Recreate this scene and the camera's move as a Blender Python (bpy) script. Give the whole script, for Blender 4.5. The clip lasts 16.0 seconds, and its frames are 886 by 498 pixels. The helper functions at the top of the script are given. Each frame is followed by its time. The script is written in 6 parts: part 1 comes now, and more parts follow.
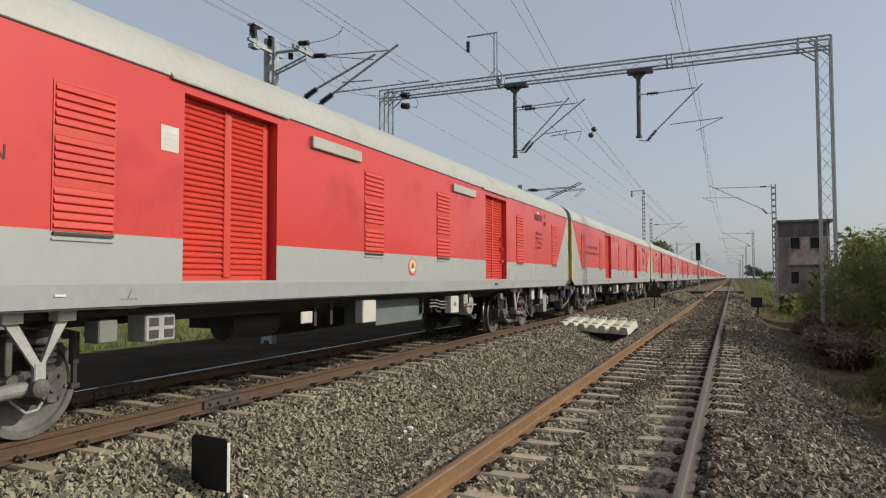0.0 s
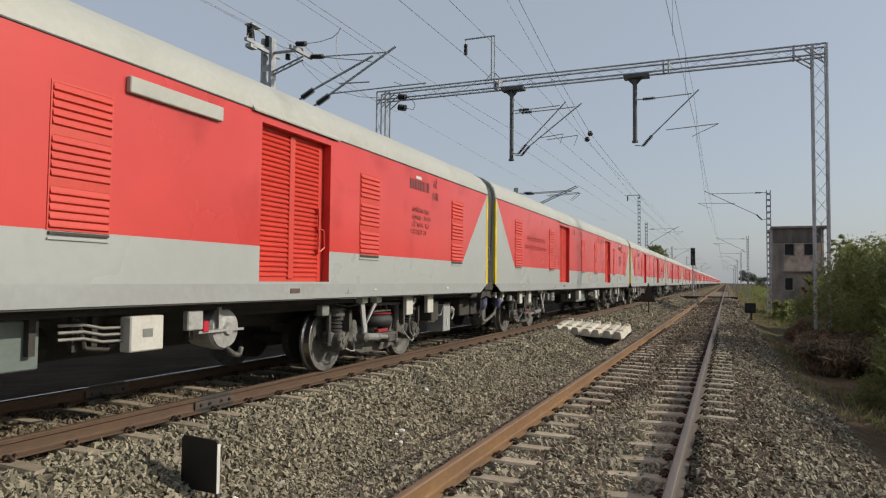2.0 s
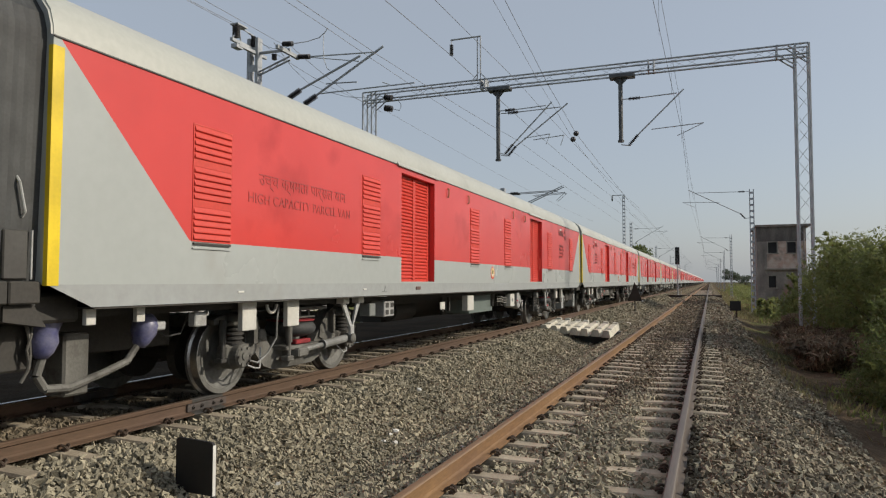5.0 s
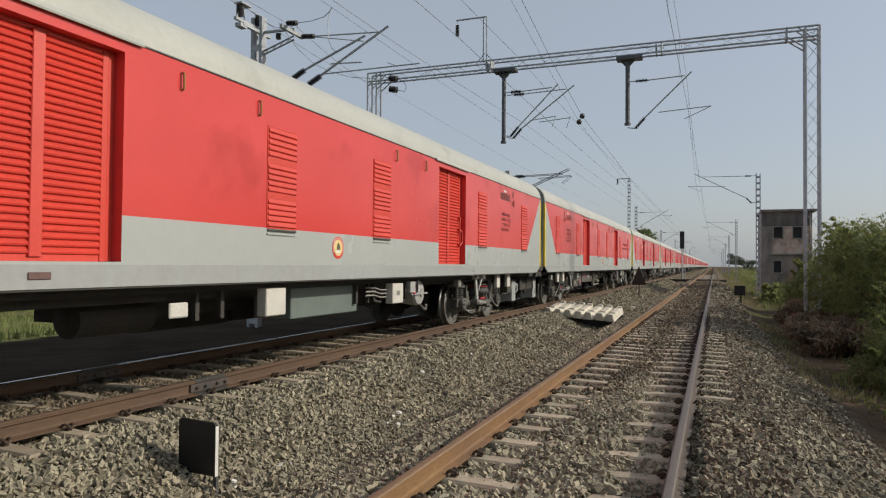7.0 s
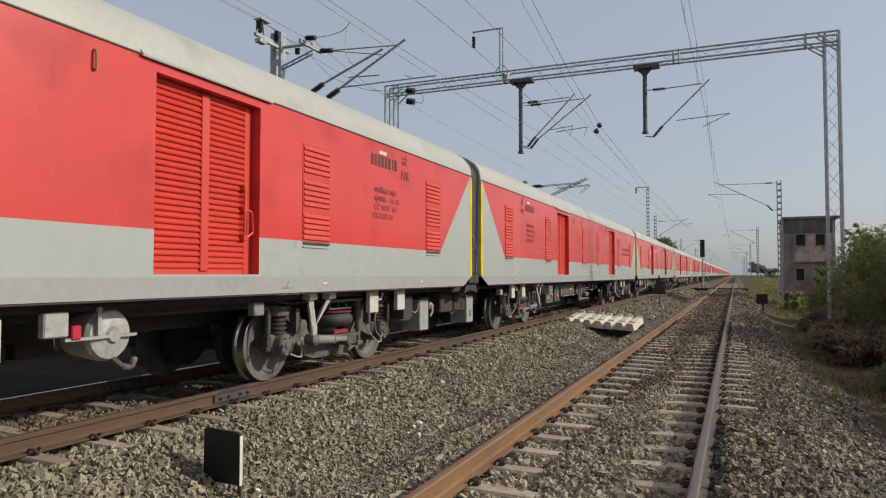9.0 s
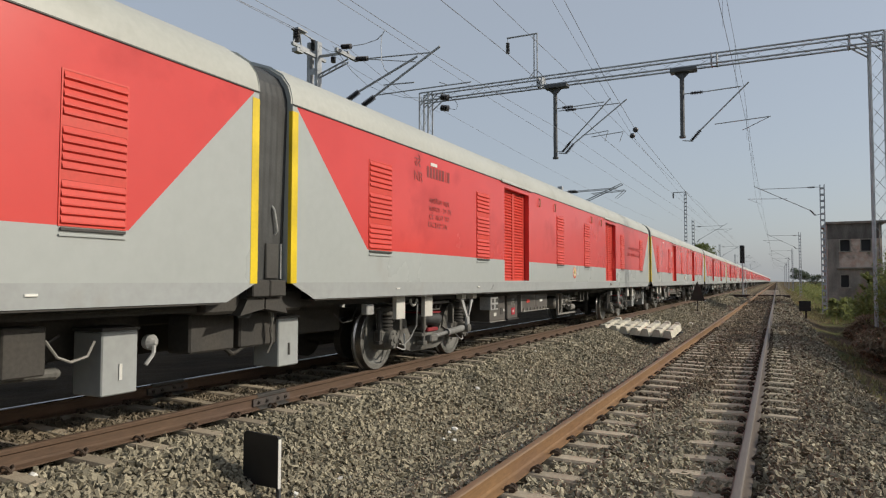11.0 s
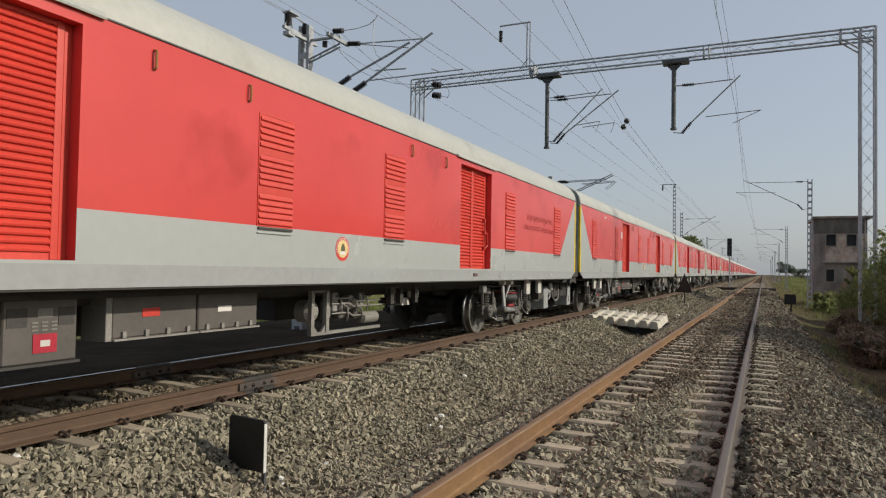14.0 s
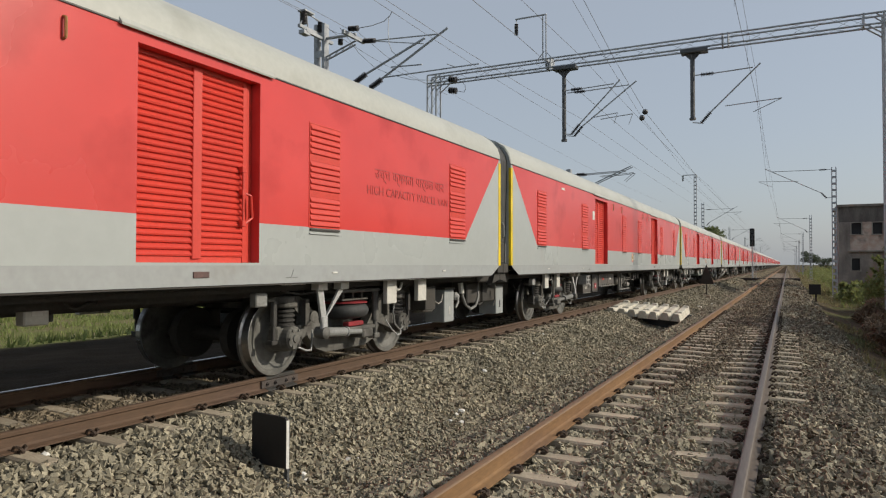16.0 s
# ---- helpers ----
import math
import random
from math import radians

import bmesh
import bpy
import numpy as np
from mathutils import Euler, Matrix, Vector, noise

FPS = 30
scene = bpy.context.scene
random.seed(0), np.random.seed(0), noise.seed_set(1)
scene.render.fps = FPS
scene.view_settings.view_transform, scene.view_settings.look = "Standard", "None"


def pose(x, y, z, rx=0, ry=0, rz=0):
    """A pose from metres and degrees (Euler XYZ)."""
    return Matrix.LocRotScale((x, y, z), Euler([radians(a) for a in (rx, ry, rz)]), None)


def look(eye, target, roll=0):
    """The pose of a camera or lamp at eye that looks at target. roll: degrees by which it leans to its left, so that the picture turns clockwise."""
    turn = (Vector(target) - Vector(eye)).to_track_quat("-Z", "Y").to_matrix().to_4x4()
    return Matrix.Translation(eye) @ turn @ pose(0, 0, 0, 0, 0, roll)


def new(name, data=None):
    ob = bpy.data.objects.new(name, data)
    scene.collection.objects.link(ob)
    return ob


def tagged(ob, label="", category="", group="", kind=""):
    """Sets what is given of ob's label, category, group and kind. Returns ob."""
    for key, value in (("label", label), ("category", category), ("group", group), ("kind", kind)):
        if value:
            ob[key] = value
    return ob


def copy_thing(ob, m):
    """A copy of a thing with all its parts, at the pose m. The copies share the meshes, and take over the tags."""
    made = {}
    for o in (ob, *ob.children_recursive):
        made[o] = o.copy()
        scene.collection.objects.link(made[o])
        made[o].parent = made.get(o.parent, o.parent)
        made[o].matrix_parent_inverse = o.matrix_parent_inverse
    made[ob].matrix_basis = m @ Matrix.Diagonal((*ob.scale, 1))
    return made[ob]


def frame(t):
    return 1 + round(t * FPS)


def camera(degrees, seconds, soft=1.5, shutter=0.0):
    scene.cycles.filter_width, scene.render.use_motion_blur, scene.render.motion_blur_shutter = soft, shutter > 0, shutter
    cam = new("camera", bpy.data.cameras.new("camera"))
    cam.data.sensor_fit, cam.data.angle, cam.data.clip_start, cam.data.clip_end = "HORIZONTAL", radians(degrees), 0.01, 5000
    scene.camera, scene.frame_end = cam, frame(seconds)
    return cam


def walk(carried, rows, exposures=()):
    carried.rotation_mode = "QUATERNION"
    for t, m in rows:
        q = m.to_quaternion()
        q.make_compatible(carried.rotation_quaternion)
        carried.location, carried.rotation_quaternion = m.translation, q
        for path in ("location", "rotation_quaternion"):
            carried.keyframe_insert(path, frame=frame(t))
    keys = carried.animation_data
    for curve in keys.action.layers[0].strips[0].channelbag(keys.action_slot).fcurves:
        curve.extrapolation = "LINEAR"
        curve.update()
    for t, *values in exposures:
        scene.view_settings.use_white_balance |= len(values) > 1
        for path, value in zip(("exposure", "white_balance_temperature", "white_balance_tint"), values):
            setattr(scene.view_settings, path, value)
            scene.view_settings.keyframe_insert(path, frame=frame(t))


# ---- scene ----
cam = camera(66.2, 16.0, 1.2)
PATH = [
    (0, (1.251, -0.307, 1.506), (0.469, 1.532, 1.592), -0.1),
    (0.5, (1.266, -0.287, 1.499), (0.487, 1.554, 1.574), 0.1),
    (1, (1.275, -0.3, 1.5), (0.478, 1.533, 1.567), 0.4),
    (1.5, (1.279, -0.313, 1.514), (0.471, 1.516, 1.575), 0.4),
    (2, (1.28, -0.309, 1.525), (0.51, 1.534, 1.616), 0.6),
    (2.5, (1.264, -0.315, 1.512), (0.508, 1.534, 1.616), 0.1),
    (3, (1.236, -0.304, 1.513), (0.491, 1.549, 1.616), 0.3),
    (3.5, (1.225, -0.311, 1.497), (0.52, 1.557, 1.615), -0.3),
    (4, (1.194, -0.307, 1.495), (0.496, 1.564, 1.608), -0.9),
    (4.2, (1.178, -0.315, 1.493), (0.477, 1.553, 1.618), -0.6),
    (6.5, (1.163, -0.28, 1.481), (0.409, 1.573, 1.511), 0.2),
    (7, (1.156, -0.266, 1.491), (0.414, 1.591, 1.535), 0.5),
    (7.5, (1.168, -0.28, 1.487), (0.409, 1.571, 1.513), 0.6),
    (8, (1.173, -0.296, 1.491), (0.415, 1.555, 1.535), 0.7),
    (8.5, (1.167, -0.311, 1.486), (0.398, 1.534, 1.55), 0.4),
    (11, (1.157, -0.346, 1.483), (0.276, 1.447, 1.576), 0.1),
    (11.5, (1.154, -0.34, 1.487), (0.264, 1.449, 1.571), 0.1),
    (12, (1.174, -0.345, 1.481), (0.292, 1.448, 1.56), -0.0),
    (12.5, (1.185, -0.353, 1.473), (0.312, 1.445, 1.54), 0.2),
    (13, (1.162, -0.338, 1.485), (0.279, 1.455, 1.549), 0.5),
    (13.5, (1.157, -0.334, 1.478), (0.288, 1.466, 1.531), 0.7),
    (14, (1.149, -0.331, 1.469), (0.296, 1.477, 1.528), 1.0),
    (14.5, (1.153, -0.34, 1.469), (0.294, 1.465, 1.523), 0.5),
    (15, (1.156, -0.349, 1.475), (0.297, 1.456, 1.531), 0.0),
    (15.5, (1.165, -0.344, 1.477), (0.284, 1.452, 1.516), 0.2),
    (16, (1.171, -0.336, 1.477), (0.267, 1.448, 1.521), 0.1),
]
walk(cam, [(t, look(eye, aim, roll)) for t, eye, aim, roll in PATH])

# ---- sky and sun: a hazy afternoon, low sun ahead and to the right ----
SUN = Vector((0.80, 0.30, 0.46)).normalized()
world = bpy.data.worlds.new("hazy_sky")
scene.world = world
world.use_nodes = True
wt = world.node_tree
sky = wt.nodes.new("ShaderNodeTexSky")
sky.sky_type = "NISHITA"
sky.sun_disc = False
sky.sun_elevation = math.asin(SUN.z)
sky.sun_rotation = math.atan2(SUN.x, SUN.y)
sky.air_density, sky.dust_density, sky.ozone_density = 1.0, 2.5, 2.0
haze = wt.nodes.new("ShaderNodeMixRGB")
haze.inputs["Fac"].default_value = 0.62
haze.inputs["Color2"].default_value = (3.8, 4.1, 4.45, 1)
wt.links.new(sky.outputs[0], haze.inputs["Color1"])
bg = wt.nodes["Background"]
bg.inputs["Strength"].default_value = 0.139
wt.links.new(haze.outputs[0], bg.inputs["Color"])
sun = new("sun", bpy.data.lights.new("sun", "SUN"))
sun.data.energy, sun.data.angle, sun.data.color = 3.6, 0.012, (1.0, 0.91, 0.77)
sun.matrix_world = look(SUN * 60, (0, 0, 0))
scene.view_settings.exposure = -0.13


# ---- materials ----
def mat(name, col, col2=None, rough=0.6, metal=0.0, scale=2.0, fine=40.0, bump=0.15, amount=0.5, stretch=(1, 1, 1), island=False, rnd=False, spread=0.55, spec=0.5, grime=None, grime_lo=0.52, grime_scale=1.3):
    """Two-scale noise between two colours, fine grain in value and relief."""
    m = bpy.data.materials.new(name)
    m.use_nodes = True
    n, l = m.node_tree.nodes, m.node_tree.links
    b = n["Principled BSDF"]
    b.inputs["Metallic"].default_value = metal
    b.inputs["Specular IOR Level"].default_value = spec
    tc, mp = n.new("ShaderNodeTexCoord"), n.new("ShaderNodeMapping")
    mp.inputs["Scale"].default_value = stretch
    l.new(tc.outputs["Object"], mp.inputs["Vector"])

    def noisy(s, detail=5.0):
        t = n.new("ShaderNodeTexNoise")
        t.inputs["Scale"].default_value, t.inputs["Detail"].default_value = s, detail
        l.new(mp.outputs[0], t.inputs["Vector"])
        return t
    col2 = col2 or tuple(c * 0.72 for c in col)
    big, small = noisy(scale), noisy(fine)
    ramp = n.new("ShaderNodeMapRange")
    ramp.inputs[1].default_value, ramp.inputs[2].default_value = 0.35, 0.65
    l.new(big.outputs["Fac"], ramp.inputs[0])
    mix = n.new("ShaderNodeMixRGB")
    mix.inputs["Color1"].default_value, mix.inputs["Color2"].default_value = (*col, 1), (*col2, 1)
    l.new(ramp.outputs[0], mix.inputs["Fac"])
    out = mix.outputs[0]
    if island or rnd:
        src = n.new("ShaderNodeNewGeometry").outputs["Random Per Island"] if island else n.new("ShaderNodeObjectInfo").outputs["Random"]
        r2 = n.new("ShaderNodeMapRange")
        r2.inputs[3].default_value, r2.inputs[4].default_value = (1 - spread, 1 + spread) if island else (0.8, 1.2)
        l.new(src, r2.inputs[0])
        mu = n.new("ShaderNodeMixRGB")
        mu.blend_type = "MULTIPLY"
        mu.inputs["Fac"].default_value = 1
        l.new(out, mu.inputs["Color1"])
        l.new(r2.outputs[0], mu.inputs["Color2"])
        out = mu.outputs[0]
    if grime:
        gn = noisy(grime_scale, 8.0)
        gr = n.new("ShaderNodeMapRange")
        gr.inputs[1].default_value, gr.inputs[2].default_value = grime_lo, grime_lo + 0.16
        l.new(gn.outputs["Fac"], gr.inputs[0])
        gm = n.new("ShaderNodeMixRGB")
        gm.inputs["Color2"].default_value = (*grime, 1)
        l.new(gr.outputs[0], gm.inputs["Fac"])
        l.new(out, gm.inputs["Color1"])
        out = gm.outputs[0]
    f = n.new("ShaderNodeMapRange")
    f.inputs[1].default_value, f.inputs[2].default_value = 0.3, 0.7
    f.inputs[3].default_value, f.inputs[4].default_value = 1 - 0.35 * amount, 1 + 0.25 * amount
    l.new(small.outputs["Fac"], f.inputs[0])
    m2 = n.new("ShaderNodeMixRGB")
    m2.blend_type = "MULTIPLY"
    m2.inputs["Fac"].default_value = 1
    l.new(out, m2.inputs["Color1"])
    l.new(f.outputs[0], m2.inputs["Color2"])
    l.new(m2.outputs[0], b.inputs["Base Color"])
    rr = n.new("ShaderNodeMapRange")
    rr.inputs[3].default_value, rr.inputs[4].default_value = max(rough - 0.12, 0.05), min(rough + 0.15, 1)
    l.new(big.outputs["Fac"], rr.inputs[0])
    l.new(rr.outputs[0], b.inputs["Roughness"])
    if bump:
        bp = n.new("ShaderNodeBump")
        bp.inputs["Strength"].default_value, bp.inputs["Distance"].default_value = bump, 0.01
        l.new(small.outputs["Fac"], bp.inputs["Height"])
        l.new(bp.outputs[0], b.inputs["Normal"])
    return m


RED = mat("red_coach_paint", (0.62, 0.060, 0.053), (0.57, 0.050, 0.045), 0.22, scale=0.5, fine=1.7, bump=0.05, amount=0.12, spec=0.5, grime=(0.43, 0.030, 0.026), grime_lo=0.57, grime_scale=0.9)
RED_DOOR = mat("red_door_paint", (0.62, 0.052, 0.032), (0.54, 0.042, 0.027), 0.45, scale=1.5, fine=30, bump=0.05, amount=0.2)
GREY_PAINT = mat("light_grey_coach_paint", (0.39, 0.415, 0.405), (0.365, 0.39, 0.38), 0.27, scale=0.5, fine=9, bump=0.02, amount=0.1, grime=(0.34, 0.345, 0.33), grime_lo=0.62)
SOLE = mat("grey_solebar_paint", (0.33, 0.35, 0.35), (0.30, 0.315, 0.31), 0.5, scale=0.6, fine=12, bump=0.03, amount=0.2, grime=(0.26, 0.25, 0.22), grime_lo=0.6)
ROOF = mat("cream_roof_paint", (0.43, 0.44, 0.40), (0.39, 0.40, 0.365), 0.5, scale=0.6, fine=14, bump=0.03, amount=0.15, grime=(0.34, 0.345, 0.305), grime_lo=0.62)
YELLOW = mat("yellow_marking_paint", (0.80, 0.58, 0.01), None, 0.45, amount=0.15, bump=0.02)
BELLOWS = mat("dark_grey_rubber", (0.05, 0.053, 0.053), (0.035, 0.036, 0.036), 0.65, scale=3, fine=40, bump=0.1)
UNDER = mat("underframe_black", (0.036, 0.034, 0.030), (0.052, 0.047, 0.040), 0.75, scale=2, fine=30, bump=0.2)
BOGIE = mat("dusty_grey_bogie_steel", (0.15, 0.147, 0.132), (0.085, 0.082, 0.072), 0.75, scale=3, fine=40, bump=0.2, grime=(0.045, 0.04, 0.035), grime_lo=0.52, grime_scale=4)
DAMPER = mat("grey_damper_paint", (0.24, 0.245, 0.235), (0.17, 0.17, 0.16), 0.55, scale=4, fine=30, bump=0.1, grime=(0.10, 0.095, 0.085), grime_lo=0.6, grime_scale=5)
BOGIE_LIGHT = mat("light_grey_bracket_paint", (0.42, 0.43, 0.42), (0.33, 0.33, 0.32), 0.5, scale=3, fine=30, bump=0.1, grime=(0.2, 0.19, 0.17), grime_lo=0.6, grime_scale=5)
WHEEL = mat("grey_wheel_steel", (0.165, 0.162, 0.148), (0.10, 0.10, 0.09), 0.65, metal=0.05, scale=2.2, fine=20, bump=0.08, grime=(0.03, 0.028, 0.025), grime_lo=0.55, grime_scale=3.2)
TREAD = mat("bright_wheel_tread", (0.42, 0.41, 0.40), None, 0.3, metal=0.9, bump=0.03)
BOX_WHITE = mat("off_white_box_paint", (0.60, 0.59, 0.54), (0.5, 0.49, 0.44), 0.5, scale=3, fine=30, bump=0.06, amount=0.2)
BOX_GREY = mat("grey_box_paint", (0.21, 0.225, 0.215), (0.17, 0.18, 0.17), 0.5, scale=2, fine=25, bump=0.06, amount=0.25)
TEAL = mat("grey_green_box_paint", (0.15, 0.185, 0.17), (0.12, 0.15, 0.14), 0.5, scale=2, fine=25, bump=0.06, amount=0.25)
LOCKER = mat("grey_brown_locker_paint", (0.115, 0.104, 0.094), (0.085, 0.078, 0.07), 0.5, scale=2, fine=25, bump=0.06, amount=0.25)
FRAME_PALE = mat("pale_steel_frame", (0.27, 0.26, 0.235), None, 0.6, bump=0.06)
BOX_DARK = mat("dark_box_paint", (0.055, 0.054, 0.05), (0.04, 0.037, 0.034), 0.55, scale=2, fine=25, bump=0.08)
PLATE_BROWN = mat("dull_red_brown_plate", (0.13, 0.07, 0.06), (0.09, 0.055, 0.05), 0.6, scale=6, bump=0.05)
RED_DULL = mat("dusty_red_steel", (0.33, 0.022, 0.03), (0.20, 0.02, 0.024), 0.6, scale=6, fine=40, bump=0.1)
RED_SPOT = mat("bright_red_plate", (0.55, 0.02, 0.05), None, 0.45, bump=0.02)
WHITE = mat("white_plate_paint", (0.78, 0.77, 0.72), None, 0.5, bump=0.02, amount=0.1)
INK = mat("black_lettering", (0.10, 0.026, 0.026), None, 0.6, bump=0.02)
INK_WORN = mat("worn_lettering", (0.24, 0.034, 0.032), None, 0.6, bump=0.02)
INK_FADED = mat("faded_lettering", (0.40, 0.040, 0.036), None, 0.5, bump=0.02)
EMBLEM_DARK = mat("dark_emblem_figure", (0.10, 0.10, 0.05), None, 0.6, bump=0.02)
GOLD = mat("yellow_emblem", (0.80, 0.62, 0.26), None, 0.5, bump=0.02)
BLUE = mat("blue_hose_cover", (0.075, 0.08, 0.19), (0.16, 0.16, 0.24), 0.35, scale=9, bump=0.1)
BRASS = mat("ochre_handle_paint", (0.40, 0.20, 0.06), None, 0.5, bump=0.02)
RUST = mat("rusty_rail_steel", (0.17, 0.09, 0.04), (0.22, 0.125, 0.053), 0.75, scale=1.6, fine=35, bump=0.3, stretch=(1, 0.25, 1), grime=(0.13, 0.075, 0.05), grime_lo=0.56)
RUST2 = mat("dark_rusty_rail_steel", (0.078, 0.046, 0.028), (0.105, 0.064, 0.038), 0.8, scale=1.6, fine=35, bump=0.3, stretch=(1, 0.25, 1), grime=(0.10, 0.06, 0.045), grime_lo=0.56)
DULL = mat("dull_grey_rail_steel", (0.085, 0.066, 0.052), (0.12, 0.094, 0.074), 0.7, scale=1.6, fine=35, bump=0.25, stretch=(1, 0.25, 1))
RAILTOP = mat("dull_rail_head", (0.105, 0.087, 0.075), (0.145, 0.122, 0.105), 0.55, metal=0.1, scale=3, fine=50, bump=0.1, stretch=(1, 0.1, 1))
RUST_HEAD = mat("rusty_rail_head", (0.165, 0.098, 0.052), (0.205, 0.13, 0.072), 0.62, scale=3, fine=50, bump=0.1, stretch=(1, 0.1, 1))
RAILTOP2 = mat("polished_rail_head", (0.45, 0.44, 0.43), None, 0.25, metal=0.95, fine=60, bump=0.04, stretch=(1, 0.1, 1))
PLATE = mat("fishplate_steel", (0.055, 0.05, 0.047), (0.08, 0.06, 0.05), 0.6, scale=6, fine=40, bump=0.2)
CLIP = mat("rusty_clip_steel", (0.075, 0.05, 0.034), None, 0.75, bump=0.1)
SLEEPER = mat("weathered_concrete", (0.42, 0.36, 0.265), (0.30, 0.25, 0.185), 0.85, scale=5, fine=60, bump=0.35, rnd=True, grime=(0.22, 0.185, 0.145), grime_lo=0.58, grime_scale=6)
NEWSLEEPER = mat("clean_concrete", (0.58, 0.545, 0.45), (0.47, 0.44, 0.36), 0.85, scale=4, fine=60, bump=0.25, rnd=True)
STONE = mat("grey_ballast_stone", (0.235, 0.212, 0.152), (0.325, 0.288, 0.205), 0.9, scale=0.8, fine=90, bump=0.4, island=True, spread=0.42)
STONE_DARK = mat("soiled_and_shaded_stone", (0.135, 0.112, 0.078), (0.19, 0.155, 0.105), 0.9, scale=0.8, fine=90, bump=0.4, island=True, spread=0.42)
GALV = mat("galvanised_steel", (0.40, 0.42, 0.44), (0.30, 0.32, 0.34), 0.55, metal=0.1, scale=3, fine=30, bump=0.1)
DARKSTEEL = mat("dark_painted_steel", (0.085, 0.09, 0.095), None, 0.55, bump=0.05)
PORCELAIN = mat("brown_porcelain", (0.05, 0.047, 0.05), None, 0.35, bump=0.02)
WIRE = mat("overhead_copper_wire", (0.19, 0.19, 0.20), None, 0.5, metal=0.5, bump=0)
BLACKBOARD = mat("black_sign_paint", (0.012, 0.012, 0.013), None, 0.6, bump=0.05)
BOARD_BROWN = mat("faded_dark_board", (0.055, 0.042, 0.035), None, 0.8, bump=0.05)
PLASTER = mat("stained_grey_plaster", (0.30, 0.27, 0.235), (0.15, 0.135, 0.12), 0.9, scale=1.3, fine=18, bump=0.6, stretch=(1, 1, 0.5), grime=(0.27, 0.18, 0.13), grime_lo=0.57, grime_scale=0.8)
BRICKISH = mat("exposed_brick_render", (0.47, 0.33, 0.26), (0.52, 0.45, 0.38), 0.9, scale=2.2, fine=16, bump=0.4, grime=(0.24, 0.19, 0.16), grime_lo=0.50, grime_scale=1.6)
SOOT = mat("sooty_parapet_plaster", (0.165, 0.15, 0.135), (0.09, 0.08, 0.072), 0.95, scale=1.5, fine=14, bump=0.6, stretch=(1, 1, 0.4))
PALE = mat("pale_window_frame", (0.29, 0.27, 0.23), None, 0.8, bump=0.1)
LEAF = mat("green_thorn_leaf", (0.115, 0.13, 0.045), (0.075, 0.092, 0.034), 0.6, scale=1.5, fine=10, bump=0, island=True)
LEAF_DARK = mat("dark_thorn_leaf", (0.11, 0.13, 0.045), (0.08, 0.10, 0.036), 0.65, scale=1.5, fine=10, bump=0, island=True)
DRY = mat("dry_brown_twigs", (0.26, 0.185, 0.115), (0.16, 0.12, 0.08), 0.8, scale=2, fine=10, bump=0, island=True)
STRAW = mat("straw_dry_grass", (0.25, 0.225, 0.12), (0.15, 0.15, 0.07), 0.85, scale=1, fine=10, bump=0, island=True)
GRASS = mat("fresh_green_grass", (0.16, 0.20, 0.055), (0.21, 0.22, 0.085), 0.8, scale=0.6, fine=10, bump=0, island=True)
BARK = mat("grey_brown_bark", (0.12, 0.095, 0.07), None, 0.9, scale=4, fine=40, bump=0.3)
# distance haze is mixed into this leaf colour: paler and greyer
FARWOOD = mat("hazed_foliage", (0.135, 0.155, 0.13), (0.105, 0.125, 0.105), 0.9, scale=0.1, fine=2, bump=0, island=True)
HOUSE = mat("distant_wall_paint", (0.45, 0.44, 0.42), (0.36, 0.36, 0.35), 0.8, scale=0.6, fine=8, bump=0.1)


def leafy(m, share, glow):
    """Lets light through thin leaves."""
    n, l = m.node_tree.nodes, m.node_tree.links
    b, out = n["Principled BSDF"], n["Material Output"]
    tr, mix = n.new("ShaderNodeBsdfTranslucent"), n.new("ShaderNodeMixShader")
    tr.inputs["Color"].default_value = (*glow, 1)
    mix.inputs["Fac"].default_value = share
    l.new(b.outputs[0], mix.inputs[1])
    l.new(tr.outputs[0], mix.inputs[2])
    l.new(mix.outputs[0], out.inputs["Surface"])


leafy(LEAF, 0.5, (0.26, 0.29, 0.10))
leafy(LEAF_DARK, 0.45, (0.17, 0.21, 0.07))
leafy(STRAW, 0.3, (0.32, 0.28, 0.14))
leafy(GRASS, 0.4, (0.24, 0.30, 0.08))
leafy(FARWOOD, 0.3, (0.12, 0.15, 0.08))


